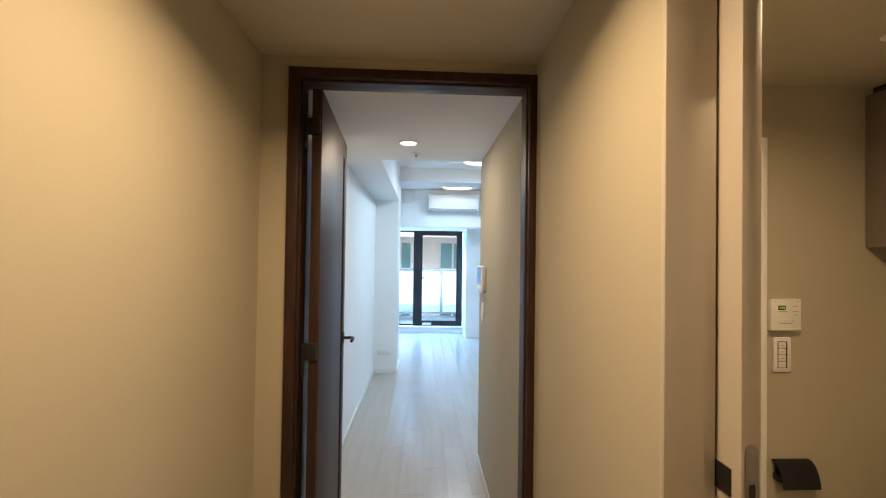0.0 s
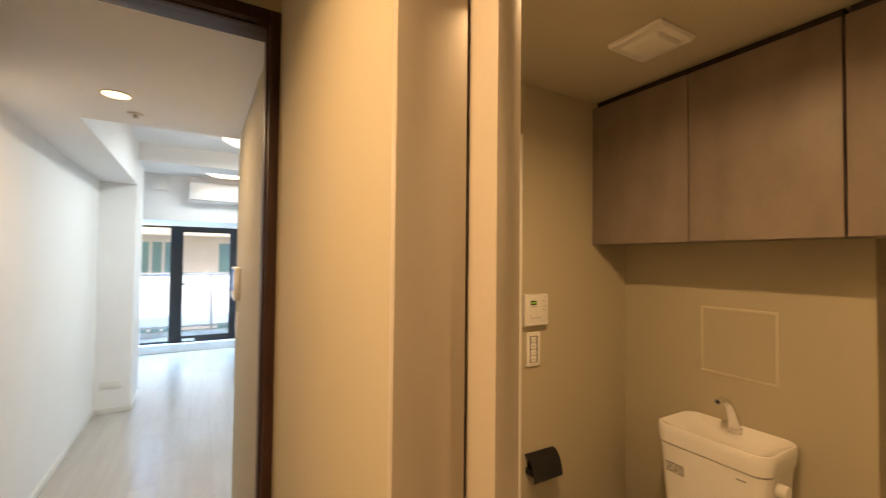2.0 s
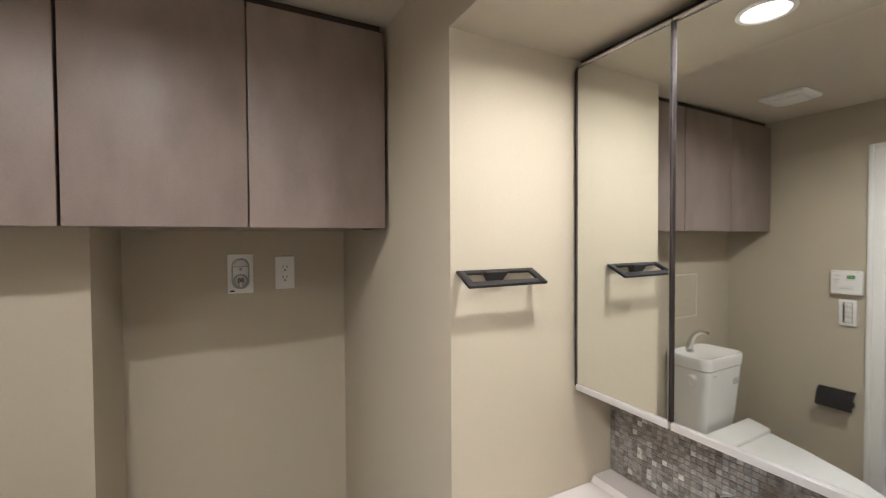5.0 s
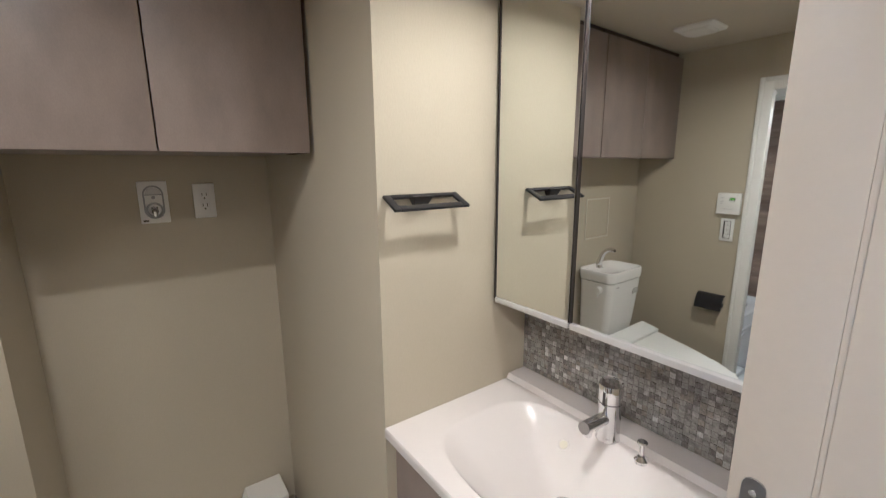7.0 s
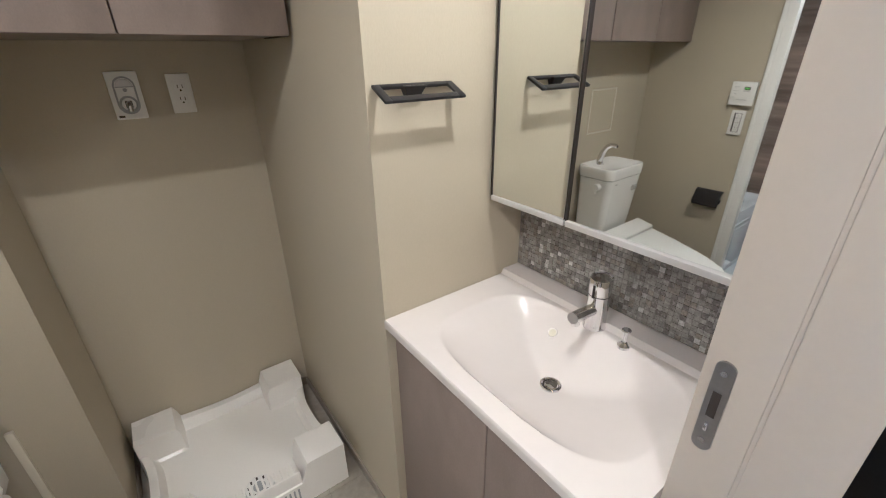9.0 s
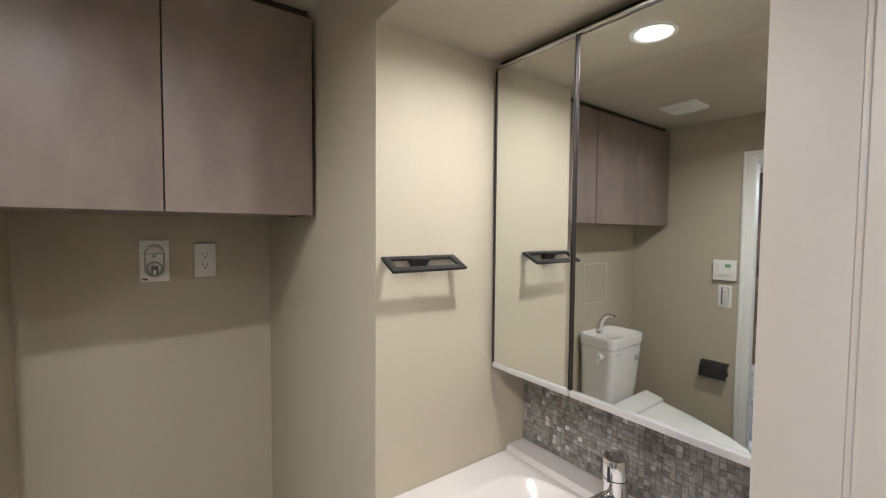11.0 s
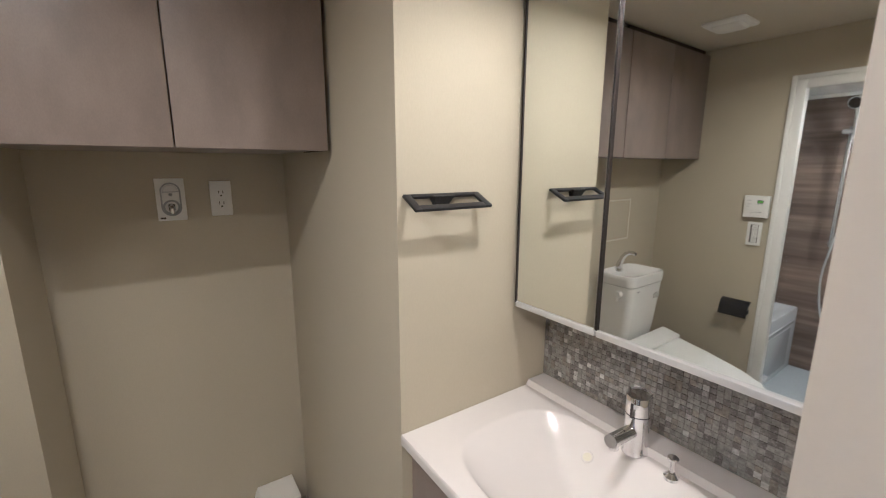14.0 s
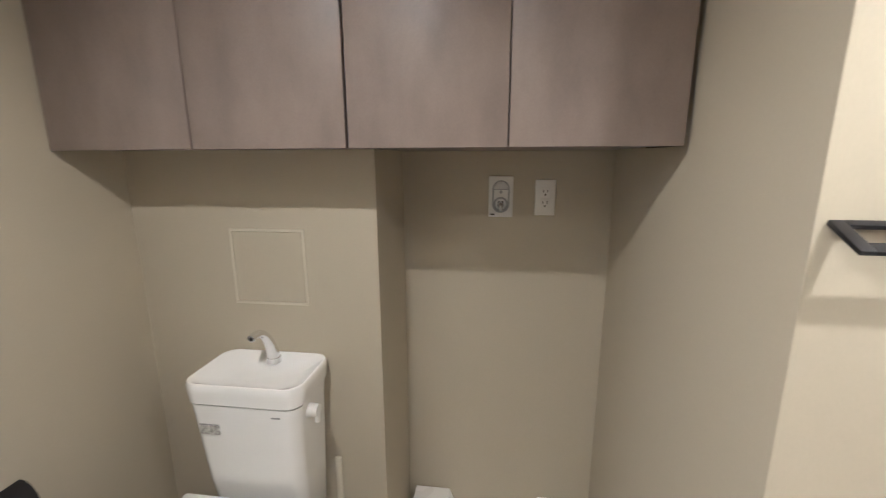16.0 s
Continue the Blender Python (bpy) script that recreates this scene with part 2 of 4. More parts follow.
def part(name, bm, material, parent, label=""):
    ob = new(name, mesh_of(name, bm, material))
    ob.parent = parent
    if parent is not None:
        ob.matrix_parent_inverse = parent.matrix_world.inverted()
    return tagged(ob, label)


def thing(name, place, label, category, group=""):
    ob = new(name)
    ob.empty_display_size = 0.05
    ob.location = place
    bpy.context.view_layer.update()
    return tagged(ob, label, category, group)


def single(name, bm, material, label, category, group=""):
    return tagged(new(name, mesh_of(name, bm, material)), label, category, group)


def setting(name, boxes, material, label, bevel=0.0):
    bm = bmesh.new()
    for b in boxes:
        box(bm, *b, bevel=bevel)
    return tagged(new(name, mesh_of(name, bm, material, smooth=bevel > 0)), label, "", "", "structure")


def bm_box(*a, **k):
    return box(bmesh.new(), *a, **k)


def bm_cyl(*a, **k):
    return cyl(bmesh.new(), *a, **k)


# ---- plan ----
HW, HE = -0.145, 0.84          # hall: west face, east face
WW = 0.987                     # washroom: west face
NORTH, SOUTH = 1.503, -0.40     # washroom: north face, wall behind the basin
GREY, RING = 0.066, 1.63       # side face of the machine niche, face with the towel bar
PIER, BACK, PIER_Y = 2.177, 2.507, 0.764
WCEIL, HCEIL, SOFFIT, LOWC, LIVC = 2.045, 2.14, 1.88, 2.10, 2.50
JAMB_N, JAMB_S, HEAD = 0.79, -0.05, 2.03
LDOOR_Y, LIV_END, WIN_Y = 1.615, 3.05, 7.80

# ---- large structure ----
setting("floor", [(HW - 0.12, 3.4, -0.70, 8.0, -0.12, -0.012)], CONCRETE, "concrete floor slab under the boards")
setting("floor_genkan", [(HW, HE, -2.0, -0.70, -0.12, -0.05)], GENKAN, "dark stone entrance floor")
setting("wall_hall_west", [(HW - 0.12, HW, -2.0, 1.70, -0.1, 2.6)], PAPER, "cream papered hall wall")
setting("wall_living_west", [(HW - 0.12, HW, 1.70, 8.0, -0.1, 2.6)], WHITE_PAPER, "white papered living room wall")
setting("wall_hall_south", [(HW - 0.12, WW, -2.12, -2.0, -0.1, 2.6)], PAPER, "cream papered wall at the entrance")
setting("wall_hall_east", [(HE, 0.914, JAMB_N + 0.012, 1.70, -0.01, 2.6), (0.961, 0.968, JAMB_N + 0.0125, NORTH + 0.07, -0.01, HEAD), (0.914, WW, JAMB_N + 0.012, 1.70, HEAD, 2.6),
                           (HE, WW, -2.0, JAMB_S - 0.012, -0.1, 2.6), (HE, WW, JAMB_S - 0.012, JAMB_N + 0.012, HEAD + 0.012, 2.6)], PAPER, "cream papered hall wall with a pocket for the sliding door")
setting("wall_corridor_east", [(HE, WW, 1.70, LIV_END, -0.01, 2.6)], PAPER, "cream papered corridor wall")
setting("wall_hall_north", [(HW, -0.047, LDOOR_Y, 1.70, -0.01, HCEIL), (-0.047, HE, LDOOR_Y, 1.70, 2.098, 2.6)], PAPER, "cream papered wall around the living room door")
setting("wall_wash_south", [(WW, RING, SOUTH - 0.12, SOUTH, -0.01, 2.2)], PAPER, "cream papered wall behind the basin")
setting("wall_wash_block", [(RING, 2.62, SOUTH - 0.12, GREY, -0.01, 2.2)], PAPER, "cream papered wall block beside the washing machine niche")
setting("wall_wash_east", [(BACK, 2.62, GREY, NORTH, -0.01, 2.2)], PAPER, "cream papered wall at the back of the machine niche")
setting("wall_wash_pier", [(PIER, BACK, PIER_Y, NORTH, -0.01, 2.2)], PAPER, "cream papered pier behind the toilet")
BX0, BX1, BTOP = 1.03, 1.59, 1.852
setting("wall_wash_north", [(BX1, 2.62, NORTH, NORTH + 0.07, -0.01, 2.2), (0.968, BX0, NORTH, NORTH + 0.07, -0.01, 2.2), (BX0, BX1, NORTH, NORTH + 0.07, BTOP, 2.2)], PAPER, "cream papered wall with the bathroom doorway")
setting("ceiling_wash", [(WW, BACK, GREY, NORTH, WCEIL, WCEIL + 0.1)], CEIL, "cream papered washroom ceiling")
setting("ceiling_soffit", [(WW, RING, SOUTH, GREY, SOFFIT, WCEIL + 0.1)], PAPER, "lowered ceiling above the basin")
setting("ceiling_hall", [(HW, HE, -2.0, LDOOR_Y, HCEIL, HCEIL + 0.1)], CEIL, "cream papered hall ceiling")
setting("ceiling_corridor", [(HW, HE, 1.70, 3.04, LOWC, 2.6), (HW, 0.135, 3.04, 5.2, LOWC, 2.6)], WHITE_PAPER, "white lowered corridor ceiling and side beam")
setting("ceiling_living", [(HW, 3.3, 3.04, 8.0, LIVC, 2.6)], WHITE_PAPER, "white living room ceiling")
setting("beam_living", [(0.129, 3.3, 5.2, 5.55, 2.33, LIVC)], WHITE_PAPER, "white ceiling beam across the living room")
setting("beam_window", [(HW, 3.3, 6.9, WIN_Y, 1.90, LIVC)], WHITE_PAPER, "white deep beam above the window")
setting("column_living", [(HW, 0.128, 5.2, 5.7, -0.01, LIVC)], WHITE_PAPER, "white papered structural column")
setting("wall_living_south", [(WW, 3.3, LIV_END - 0.1, LIV_END, -0.01, 2.6)], WHITE_PAPER, "white papered living room wall")
setting("wall_living_east", [(3.2, 3.32, LIV_END, 8.0, -0.01, 2.6)], WHITE_PAPER, "white papered living room wall")
setting("wall_window", [(1.19, 3.3, WIN_Y, 8.0, -0.01, 2.6), (HW, 1.19, WIN_Y, 8.0, 1.90, 2.6), (HW, 1.19, WIN_Y, 8.0, -0.01, 0.10)], WHITE_PAPER, "white papered wall around the balcony window")
setting("wall_right_of_window", [(1.19, 1.50, 7.35, WIN_Y, -0.01, 1.90)], WHITE_PAPER, "white papered return beside the window")

# door linings
setting("trim_wash_door", [(HE - 0.006, 0.921, JAMB_N, JAMB_N + 0.012, 0, HEAD), (HE - 0.006, 0.914, JAMB_S - 0.012, JAMB_S, 0, HEAD), (0.914, 0.920, JAMB_S - 0.012, JAMB_S - 0.0025, 0, HEAD), (0.920, WW + 0.004, JAMB_S - 0.012, JAMB_S - 0.0006, 0, HEAD),
                           (HE - 0.006, WW + 0.004, JAMB_S, JAMB_N, HEAD, HEAD + 0.012), (0.960, 0.970, JAMB_N, JAMB_N + 0.012, 0, HEAD)], CASING, "cream laminate lining of the sliding doorway", bevel=0.0006)
setting("trim_living_door", [(-0.047, -0.010, 1.600, 1.725, 0, 2.097), (0.813, HE + 0.004, 1.600, 1.725, 0, 2.097), (-0.010, 0.813, 1.600, 1.725, 2.063, 2.097),
                             (-0.010, -0.004, 1.624, 1.652, 0, 2.063), (0.807, 0.813, 1.624, 1.652, 0, 2.063), (-0.004, 0.807, 1.624, 1.652, 2.057, 2.063)], DARKWOOD, "dark brown wooden door frame", bevel=0.002)
setting("baseboard", [(HW, HW + 0.008, -0.7, 1.615, 0, 0.05), (HW, HW + 0.008, 1.725, 5.19, 0, 0.05), (HE - 0.008, HE, 1.73, LIV_END, 0, 0.05), (HW, 0.128, 5.192, 5.2, 0, 0.05), (0.128, 0.136, 5.192, 5.7, 0, 0.05)], WHITE_TRIM, "slim white skirting board", bevel=0.0015)

setting("baseboard_wash", [(RING + 0.01, BACK - 0.01, GREY, GREY + 0.007, 0, 0.045), (BACK - 0.007, BACK, GREY + 0.008, PIER_Y - 0.008, 0, 0.045), (PIER, BACK - 0.01, PIER_Y - 0.007, PIER_Y, 0, 0.045), (PIER - 0.007, PIER, PIER_Y, NORTH - 0.008, 0, 0.045),
                      (BX1 + 0.01, PIER - 0.008, NORTH - 0.007, NORTH, 0, 0.045)], SKIRT, "low taupe vinyl skirting", bevel=0.0015)

# ---- doors ----
sliding = thing("door_2", (0.946, 1.2, 0), "cream laminate sliding door, almost fully open in its wall pocket", "door")
part("door_leaf", bm_box(0.925, 0.957, 0.739, 1.64, 0.006, 2.022, bevel=0.002), CASING, sliding)
part("pull_plate", bm_box(0.9222, 0.9256, 0.7585, 0.835, 1.064, 1.108, bevel=0.001), BLACK, sliding, "black recessed pull plate")
bm = bmesh.new()
loft(bm, [rrect(0.941, 1.077, 0.0105, 0.078, 0.010, z) for z in (0.0, 0.0022)])
bmesh.ops.transform(bm, matrix=Matrix(((1, 0, 0, 0), (0, 0, -1, 0.739), (0, 1, 0, 0), (0, 0, 0, 1))), verts=bm.verts)
lockp = part("lock_plate", bm, STEEL, sliding, "satin steel lock plate")
part("slot", bm_box(0.9365, 0.945, 0.7355, 0.7375, 1.045, 1.095), DARKGAP, lockp)
part("screw", bm_cyl((0.941, 0.7375, 1.142), (0.941, 0.7355, 1.142), 0.0042, n=12), STEEL, lockp)
part("screw", bm_cyl((0.941, 0.7375, 1.012), (0.941, 0.7355, 1.012), 0.0042, n=12), STEEL, lockp)

keeper = thing("strike_plate", (0.968, JAMB_S, 1.03), "satin steel strike plate screwed to the door lining", "strike plate")
bm = bmesh.new()
loft(bm, [rrect(0.9665, 1.033, 0.0115, 0.072, 0.011, z) for z in (-0.004, 0.002)])
bmesh.ops.transform(bm, matrix=Matrix(((1, 0, 0, 0), (0, 0, 1, JAMB_S), (0, 1, 0, 0), (0, 0, 0, 1))), verts=bm.verts)
part("plate", bm, STEEL, keeper)
part("slot", bm_box(0.9615, 0.9715, JAMB_S + 0.001, JAMB_S + 0.0028, 1.018, 1.058), DARKGAP, keeper, "dark latch slot")
part("catch", bm_box(0.9645, 0.9690, JAMB_S + 0.001, JAMB_S + 0.005, 0.995, 1.008, bevel=0.001), CHROME, keeper)
for z in (1.088, 0.977):
    part("screw", bm_cyl((0.9665, JAMB_S + 0.001, z), (0.9665, JAMB_S + 0.0035, z), 0.004, n=12), CHROME, keeper)

# living room door, hinged on its left jamb and swung open a little past square
ldoor = thing("door_1", (0.022, 1.668, 0), "dark brown wood-grain door, standing wide open", "door")
swing = Matrix.Translation((0.056, 1.672, 0)) @ pose(0, 0, 0, 0, 0, 4.0)


def swung(bm):
    bmesh.ops.transform(bm, matrix=swing, verts=bm.verts)
    return bm


part("door_leaf", swung(bm_box(-0.036, 0, 0, 0.645, 0.008, 2.046, bevel=0.0015)), DARKWOOD, ldoor)
part("edge_stile", swung(bm_box(-0.036, 0, 0.722, 0.806, 0.008, 2.046, bevel=0.0015)), DARKWOOD, ldoor)
part("glass_slit", swung(bm_box(-0.026, -0.006, 0.643, 0.724, 0.10, 1.95)), DARKGLASS, ldoor, "narrow dark glass panel")
part("slit_rail", swung(bm_box(-0.036, 0, 0.645, 0.722, 1.95, 2.046)), DARKWOOD, ldoor)
part("slit_rail", swung(bm_box(-0.036, 0, 0.645, 0.722, 0.008, 0.10)), DARKWOOD, ldoor)
rose = part("rosette", swung(bm_box(0, 0.008, 0.733, 0.763, 0.95, 1.01, bevel=0.003)), BLACK, ldoor)
part("lever", swung(tube(bmesh.new(), [(0.006, 0.748, 0.98), (0.045, 0.748, 0.98), (0.056, 0.740, 0.98), (0.06, 0.69, 0.982), (0.058, 0.64, 0.984)], 0.008)), BLACK, rose, "black lever handle")
for z in (0.25, 1.08, 1.905):
    hp = part("hinge", bm_box(-0.003, 0.052, 1.655, 1.671, z - 0.03, z + 0.03, bevel=0.002), BLACK, ldoor, "black door hinge")
    part("knuckle", bm_cyl((0.006, 1.648, z - 0.085), (0.006, 1.648, z + 0.025), 0.007, n=12), BLACK, hp)

# bathroom door frame
bframe = thing("bathroom_door_frame", ((BX0 + BX1) / 2, NORTH, 0), "white plastic frame of the open bathroom doorway", "door frame")
for nm, b in (("jamb", (1.552, 1.609, NORTH - 0.012, NORTH + 0.035, 0.0, 1.857)), ("jamb", (WW + 0.012, 1.06, NORTH - 0.012, NORTH + 0.035, 0.0, 1.857)), ("head", (1.06, 1.552, NORTH - 0.012, NORTH + 0.035, 1.798, 1.857)),
              ("threshold", (1.06, 1.552, NORTH - 0.005, NORTH + 0.085, 0.0, 0.02))):
    part(nm, bm_box(*b, bevel=0.003), WHITE_TRIM, bframe)
part("ridge", bm_box(1.590, 1.609, NORTH - 0.019, NORTH - 0.0122, 0.0, 1.857, bevel=0.003), WHITE_TRIM, bframe)
part("ridge", bm_box(WW + 0.012, 1.590, NORTH - 0.019, NORTH - 0.0122, 1.838, 1.857, bevel=0.003), WHITE_TRIM, bframe)

# ---- wall cabinets ----
for nm, y0, y1, split, back in (("over the toilet", 0.768, NORTH - 0.003, 1.132, PIER - 0.002), ("over the washing machine space", 0.081, 0.762, 0.421, BACK - 0.002)):
    c = thing("wall_cabinet", (2.08, (y0 + y1) / 2, 1.486), "taupe two-door wall cabinet hung " + nm, "cabinet", "wall cabinets")
    bm = bm_box(1.999, back, y0 + 0.002, y1 - 0.002, 1.489, 2.014)
    part("body", bm, TAUPE, c)
    part("door", bm_box(1.977, 1.996, y0, split - 0.0016, 1.486, 2.016, bevel=0.0012), TAUPE, c)
    part("door", bm_box(1.977, 1.996, split + 0.0016, y1, 1.486, 2.016, bevel=0.0012), TAUPE, c)
    # strip up to the ceiling, near-black to paint the shade of the gap
    part("top_gap_strip", bm_box(2.004, back, y0 + 0.002, y1 - 0.002, 2.018, WCEIL), DARKGAP, c, "dark recessed strip, the gap's shade put into its colour")
# side gap filled likewise, its shade painted near-black
setting("trim_cabinet_side", [(2.03, 2.2, GREY, 0.080, 1.487, WCEIL)], DARKGAP, "dark recessed strip beside the cabinet, gap shade in its colour")

# inspection hatch on the pier
hatch = thing("inspection_hatch", (PIER, 1.088, 1.16), "papered inspection hatch with a thin white frame", "access panel")
for nm, b in (("frame", (0.975, 1.201, 1.264, 1.272)), ("frame", (0.975, 1.201, 1.047, 1.055)), ("frame", (0.975, 0.983, 1.055, 1.264)), ("frame", (1.193, 1.201, 1.055, 1.264))):
    part(nm, bm_box(PIER - 0.004, PIER, *b, bevel=0.001), HATCHRIM, hatch)
part("panel", bm_box(PIER - 0.0022, PIER, 0.9845, 1.1915, 1.0565, 1.2625), PAPER, hatch)

# ---- sockets, switches, remote ----
tap = thing("washing_machine_tap_plate", (BACK, 0.428, 1.34), "white wall plate with recessed grey tap outlet", "water tap")
X = BACK
part("plate", bm_box(X - 0.009, X, 0.388, 0.469, 1.271, 1.407, bevel=0.002), PLASTIC, tap)

def stadium(r, z0, z1, n=14):
    """Ring in the wall's plane: two half circles about z0 and z1 joined by straight sides."""
    up = [(0.4285 + r * math.cos(math.pi * k / n), z1 + r * math.sin(math.pi * k / n)) for k in range(n + 1)]
    return up + [(0.4285 - r * math.cos(math.pi * k / n), z0 - r * math.sin(math.pi * k / n)) for k in range(n + 1)]


def bezel(rings):
    return loft(bmesh.new(), [[(X - d, y, z) for y, z in stadium(r, z0, z1)] for r, z0, z1, d in rings], cap0=False, cap1=False)


part("bezel", bezel(((0.0285, 1.314, 1.3655, 0.0088), (0.028, 1.314, 1.3655, 0.0125), (0.0245, 1.314, 1.3655, 0.0125), (0.0235, 1.314, 1.3655, 0.0092))), GREYTAP, tap, "grey plastic bezel")
part("recess", loft(bmesh.new(), [[(X - d, y, z) for y, z in stadium(0.0235, 1.314, 1.3655)] for d in (0.0085, 0.0094)]), PLASTIC, tap)
part("shut_off_cap", loft(bmesh.new(), [[(X - d, 0.4285 + q * math.cos(a), 1.3655 + q * math.sin(a)) for a in [math.pi * k / 16 for k in range(17)]] for q, d in ((0.0215, 0.0094), (0.0205, 0.0125), (0.017, 0.0135))]), GREYHOSE, tap, "pale grey cap")
part("cap_line", bm_box(X - 0.0142, X - 0.0094, 0.406, 0.451, 1.3625, 1.3655), GREYTAP, tap)
part("knob", bm_cyl((X - 0.0094, 0.4285, 1.355), (X - 0.018, 0.4285, 1.355), 0.0055, 0.0045, n=14), GREYTAP, tap)
part("ring", loft(bmesh.new(), [[(X - d, 0.4285 + q * math.cos(2 * math.pi * k / 28), 1.3145 + q * math.sin(2 * math.pi * k / 28)) for k in range(28)] for q, d in ((0.0245, 0.0092), (0.0240, 0.0150), (0.0200, 0.0150), (0.0180, 0.0096))], cap1=False), GREYTAP, tap, "grey plastic ring")
nz = part("nozzle", tube(bmesh.new(), [(X - 0.0095, 0.4285, 1.318), (X - 0.024, 0.4285, 1.317), (X - 0.029, 0.4285, 1.310), (X - 0.029, 0.4285, 1.296)], 0.0075), CHROME, tap, "short chrome nozzle")
part("nozzle_mouth", bm_box(X - 0.0185, X - 0.0095, 0.4195, 0.4375, 1.304, 1.325, bevel=0.003), BLACK, nz)
part("mark", bm_box(X - 0.0095, X - 0.0088, 0.448, 0.463, 1.277, 1.2825), DARKGAP, tap)

sock = thing("wall_socket", (BACK, 0.283, 1.337), "white double wall socket in the machine niche", "socket")
part("plate", bm_box(X - 0.008, X, 0.250, 0.316, 1.278, 1.396, bevel=0.0025), PLASTIC, sock)
for z in (1.355, 1.318):
    ins = part("insert", bm_box(X - 0.0092, X - 0.0078, 0.268, 0.298, z - 0.016, z + 0.016, bevel=0.0006), PLASTIC, sock)
    part("pin_slot", bm_box(X - 0.0098, X - 0.009, 0.2755, 0.2775, z - 0.001, z + 0.009), DARKGAP, ins)
    part("pin_slot", bm_box(X - 0.0098, X - 0.009, 0.2885, 0.2905, z - 0.001, z + 0.009), DARKGAP, ins)
    part("earth_hole", bm_cyl((X - 0.0088, 0.283, z - 0.008), (X - 0.0098, 0.283, z - 0.008), 0.003, n=12), DARKGAP, ins)

rem = thing("bath_dryer_remote", (1.675, NORTH, 1.25), "white bathroom dryer control panel with a small green display", "control panel")
Y = NORTH
part("body", bm_box(1.621, 1.729, Y - 0.020, Y, 1.196, 1.305, bevel=0.004), PLASTIC, rem)
part("lower_flap", bm_box(1.623, 1.727, Y - 0.0218, Y - 0.0195, 1.199, 1.206, bevel=0.0006), PLASTIC, rem)
disp = part("display", bm_box(1.646, 1.672, Y - 0.0212, Y - 0.0195, 1.268, 1.283), LCD, rem, "small dark display")
for x in (1.650, 1.657, 1.664):
    part("digit", bm_box(x, x + 0.0045, Y - 0.0218, Y - 0.0208, 1.2715, 1.2795), LCDON, disp)
for x in (1.648, 1.668, 1.698):
    part("button", bm_box(x, x + 0.014, Y - 0.022, Y - 0.0195, 1.228, 1.236, bevel=0.001), PLASTIC, rem)
for x, z, w in ((1.646, 1.2615, 0.03), (1.650, 1.222, 0.045), (1.697, 1.28, 0.018), (1.697, 1.262, 0.02), (1.702, 1.25, 0.012), (1.632, 1.2965, 0.006), (1.712, 1.2965, 0.008)):
    part("print", bm_box(x, x + w, Y - 0.0206, Y - 0.0198, z, z + 0.0018), GREYLINE, rem)

swp = thing("light_switch", (1.672, NORTH, 1.11), "white wall switch plate with four rocker keys", "light switch")
part("plate", bm_box(1.641, 1.703, Y - 0.008, Y, 1.054, 1.172, bevel=0.002), PLASTIC, swp)
part("gap", bm_box(1.6545, 1.6885, Y - 0.0088, Y - 0.0075, 1.068, 1.159), DARKGAP, swp)
for k in range(4):
    z = 1.070 + k * 0.0222
    rk = part("rocker", bm_box(1.6562, 1.6815, Y - 0.0118, Y - 0.0085, z, z + 0.0205, bevel=0.0012), PLASTIC, swp)
    part("print", bm_box(1.662, 1.676, Y - 0.0124, Y - 0.0116, z + 0.009, z + 0.0105), GREYLINE, rk)

# paper holder: a curved black cover over the roll
ph = thing("toilet_paper_holder", (1.70, NORTH, 0.77), "black metal toilet paper holder with a curved cover", "paper holder")
prof = [(NORTH - 0.002, 0.756), (NORTH - 0.016, 0.754), (NORTH - 0.030, 0.743), (NORTH - 0.041, 0.723), (NORTH - 0.048, 0.698), (NORTH - 0.051, 0.678)]
bm = bmesh.new()
rows_ = []
for x in (1.640, 1.770):
    rows_.append([bm.verts.new((x, y, z)) for y, z in prof] + [bm.verts.new((x, y + 0.003, z - 0.004)) for y, z in reversed(prof)])
n_ = len(rows_[0])
for j in range(n_):
    bm.faces.new((rows_[0][j], rows_[0][(j + 1) % n_], rows_[1][(j + 1) % n_], rows_[1][j]))
bm.faces.new(rows_[0][::-1])
bm.faces.new(rows_[1])
part("cover", bm, BLACK, ph)
part("back_plate", bm_box(1.653, 1.758, NORTH - 0.006, NORTH, 0.68, 0.752, bevel=0.002), BLACK, ph)
for x in (1.644, 1.760):
    part("arm", bm_box(x, x + 0.006, NORTH - 0.035, NORTH, 0.690, 0.710, bevel=0.001), BLACK, ph)

# ventilation grille in the ceiling
vg = thing("ceiling_vent", (1.745, 1.105, WCEIL), "square white ceiling ventilation grille", "vent")
bm = bmesh.new()
loft(bm, [rrect(1.745, 1.105, h, h, 0.012, z) for h, z in ((0.083, WCEIL), (0.083, WCEIL - 0.006), (0.078, WCEIL - 0.012), (0.058, WCEIL - 0.013), (0.052, WCEIL - 0.022), (0.049, WCEIL - 0.024))])
part("cover", bm, PLASTIC, vg)

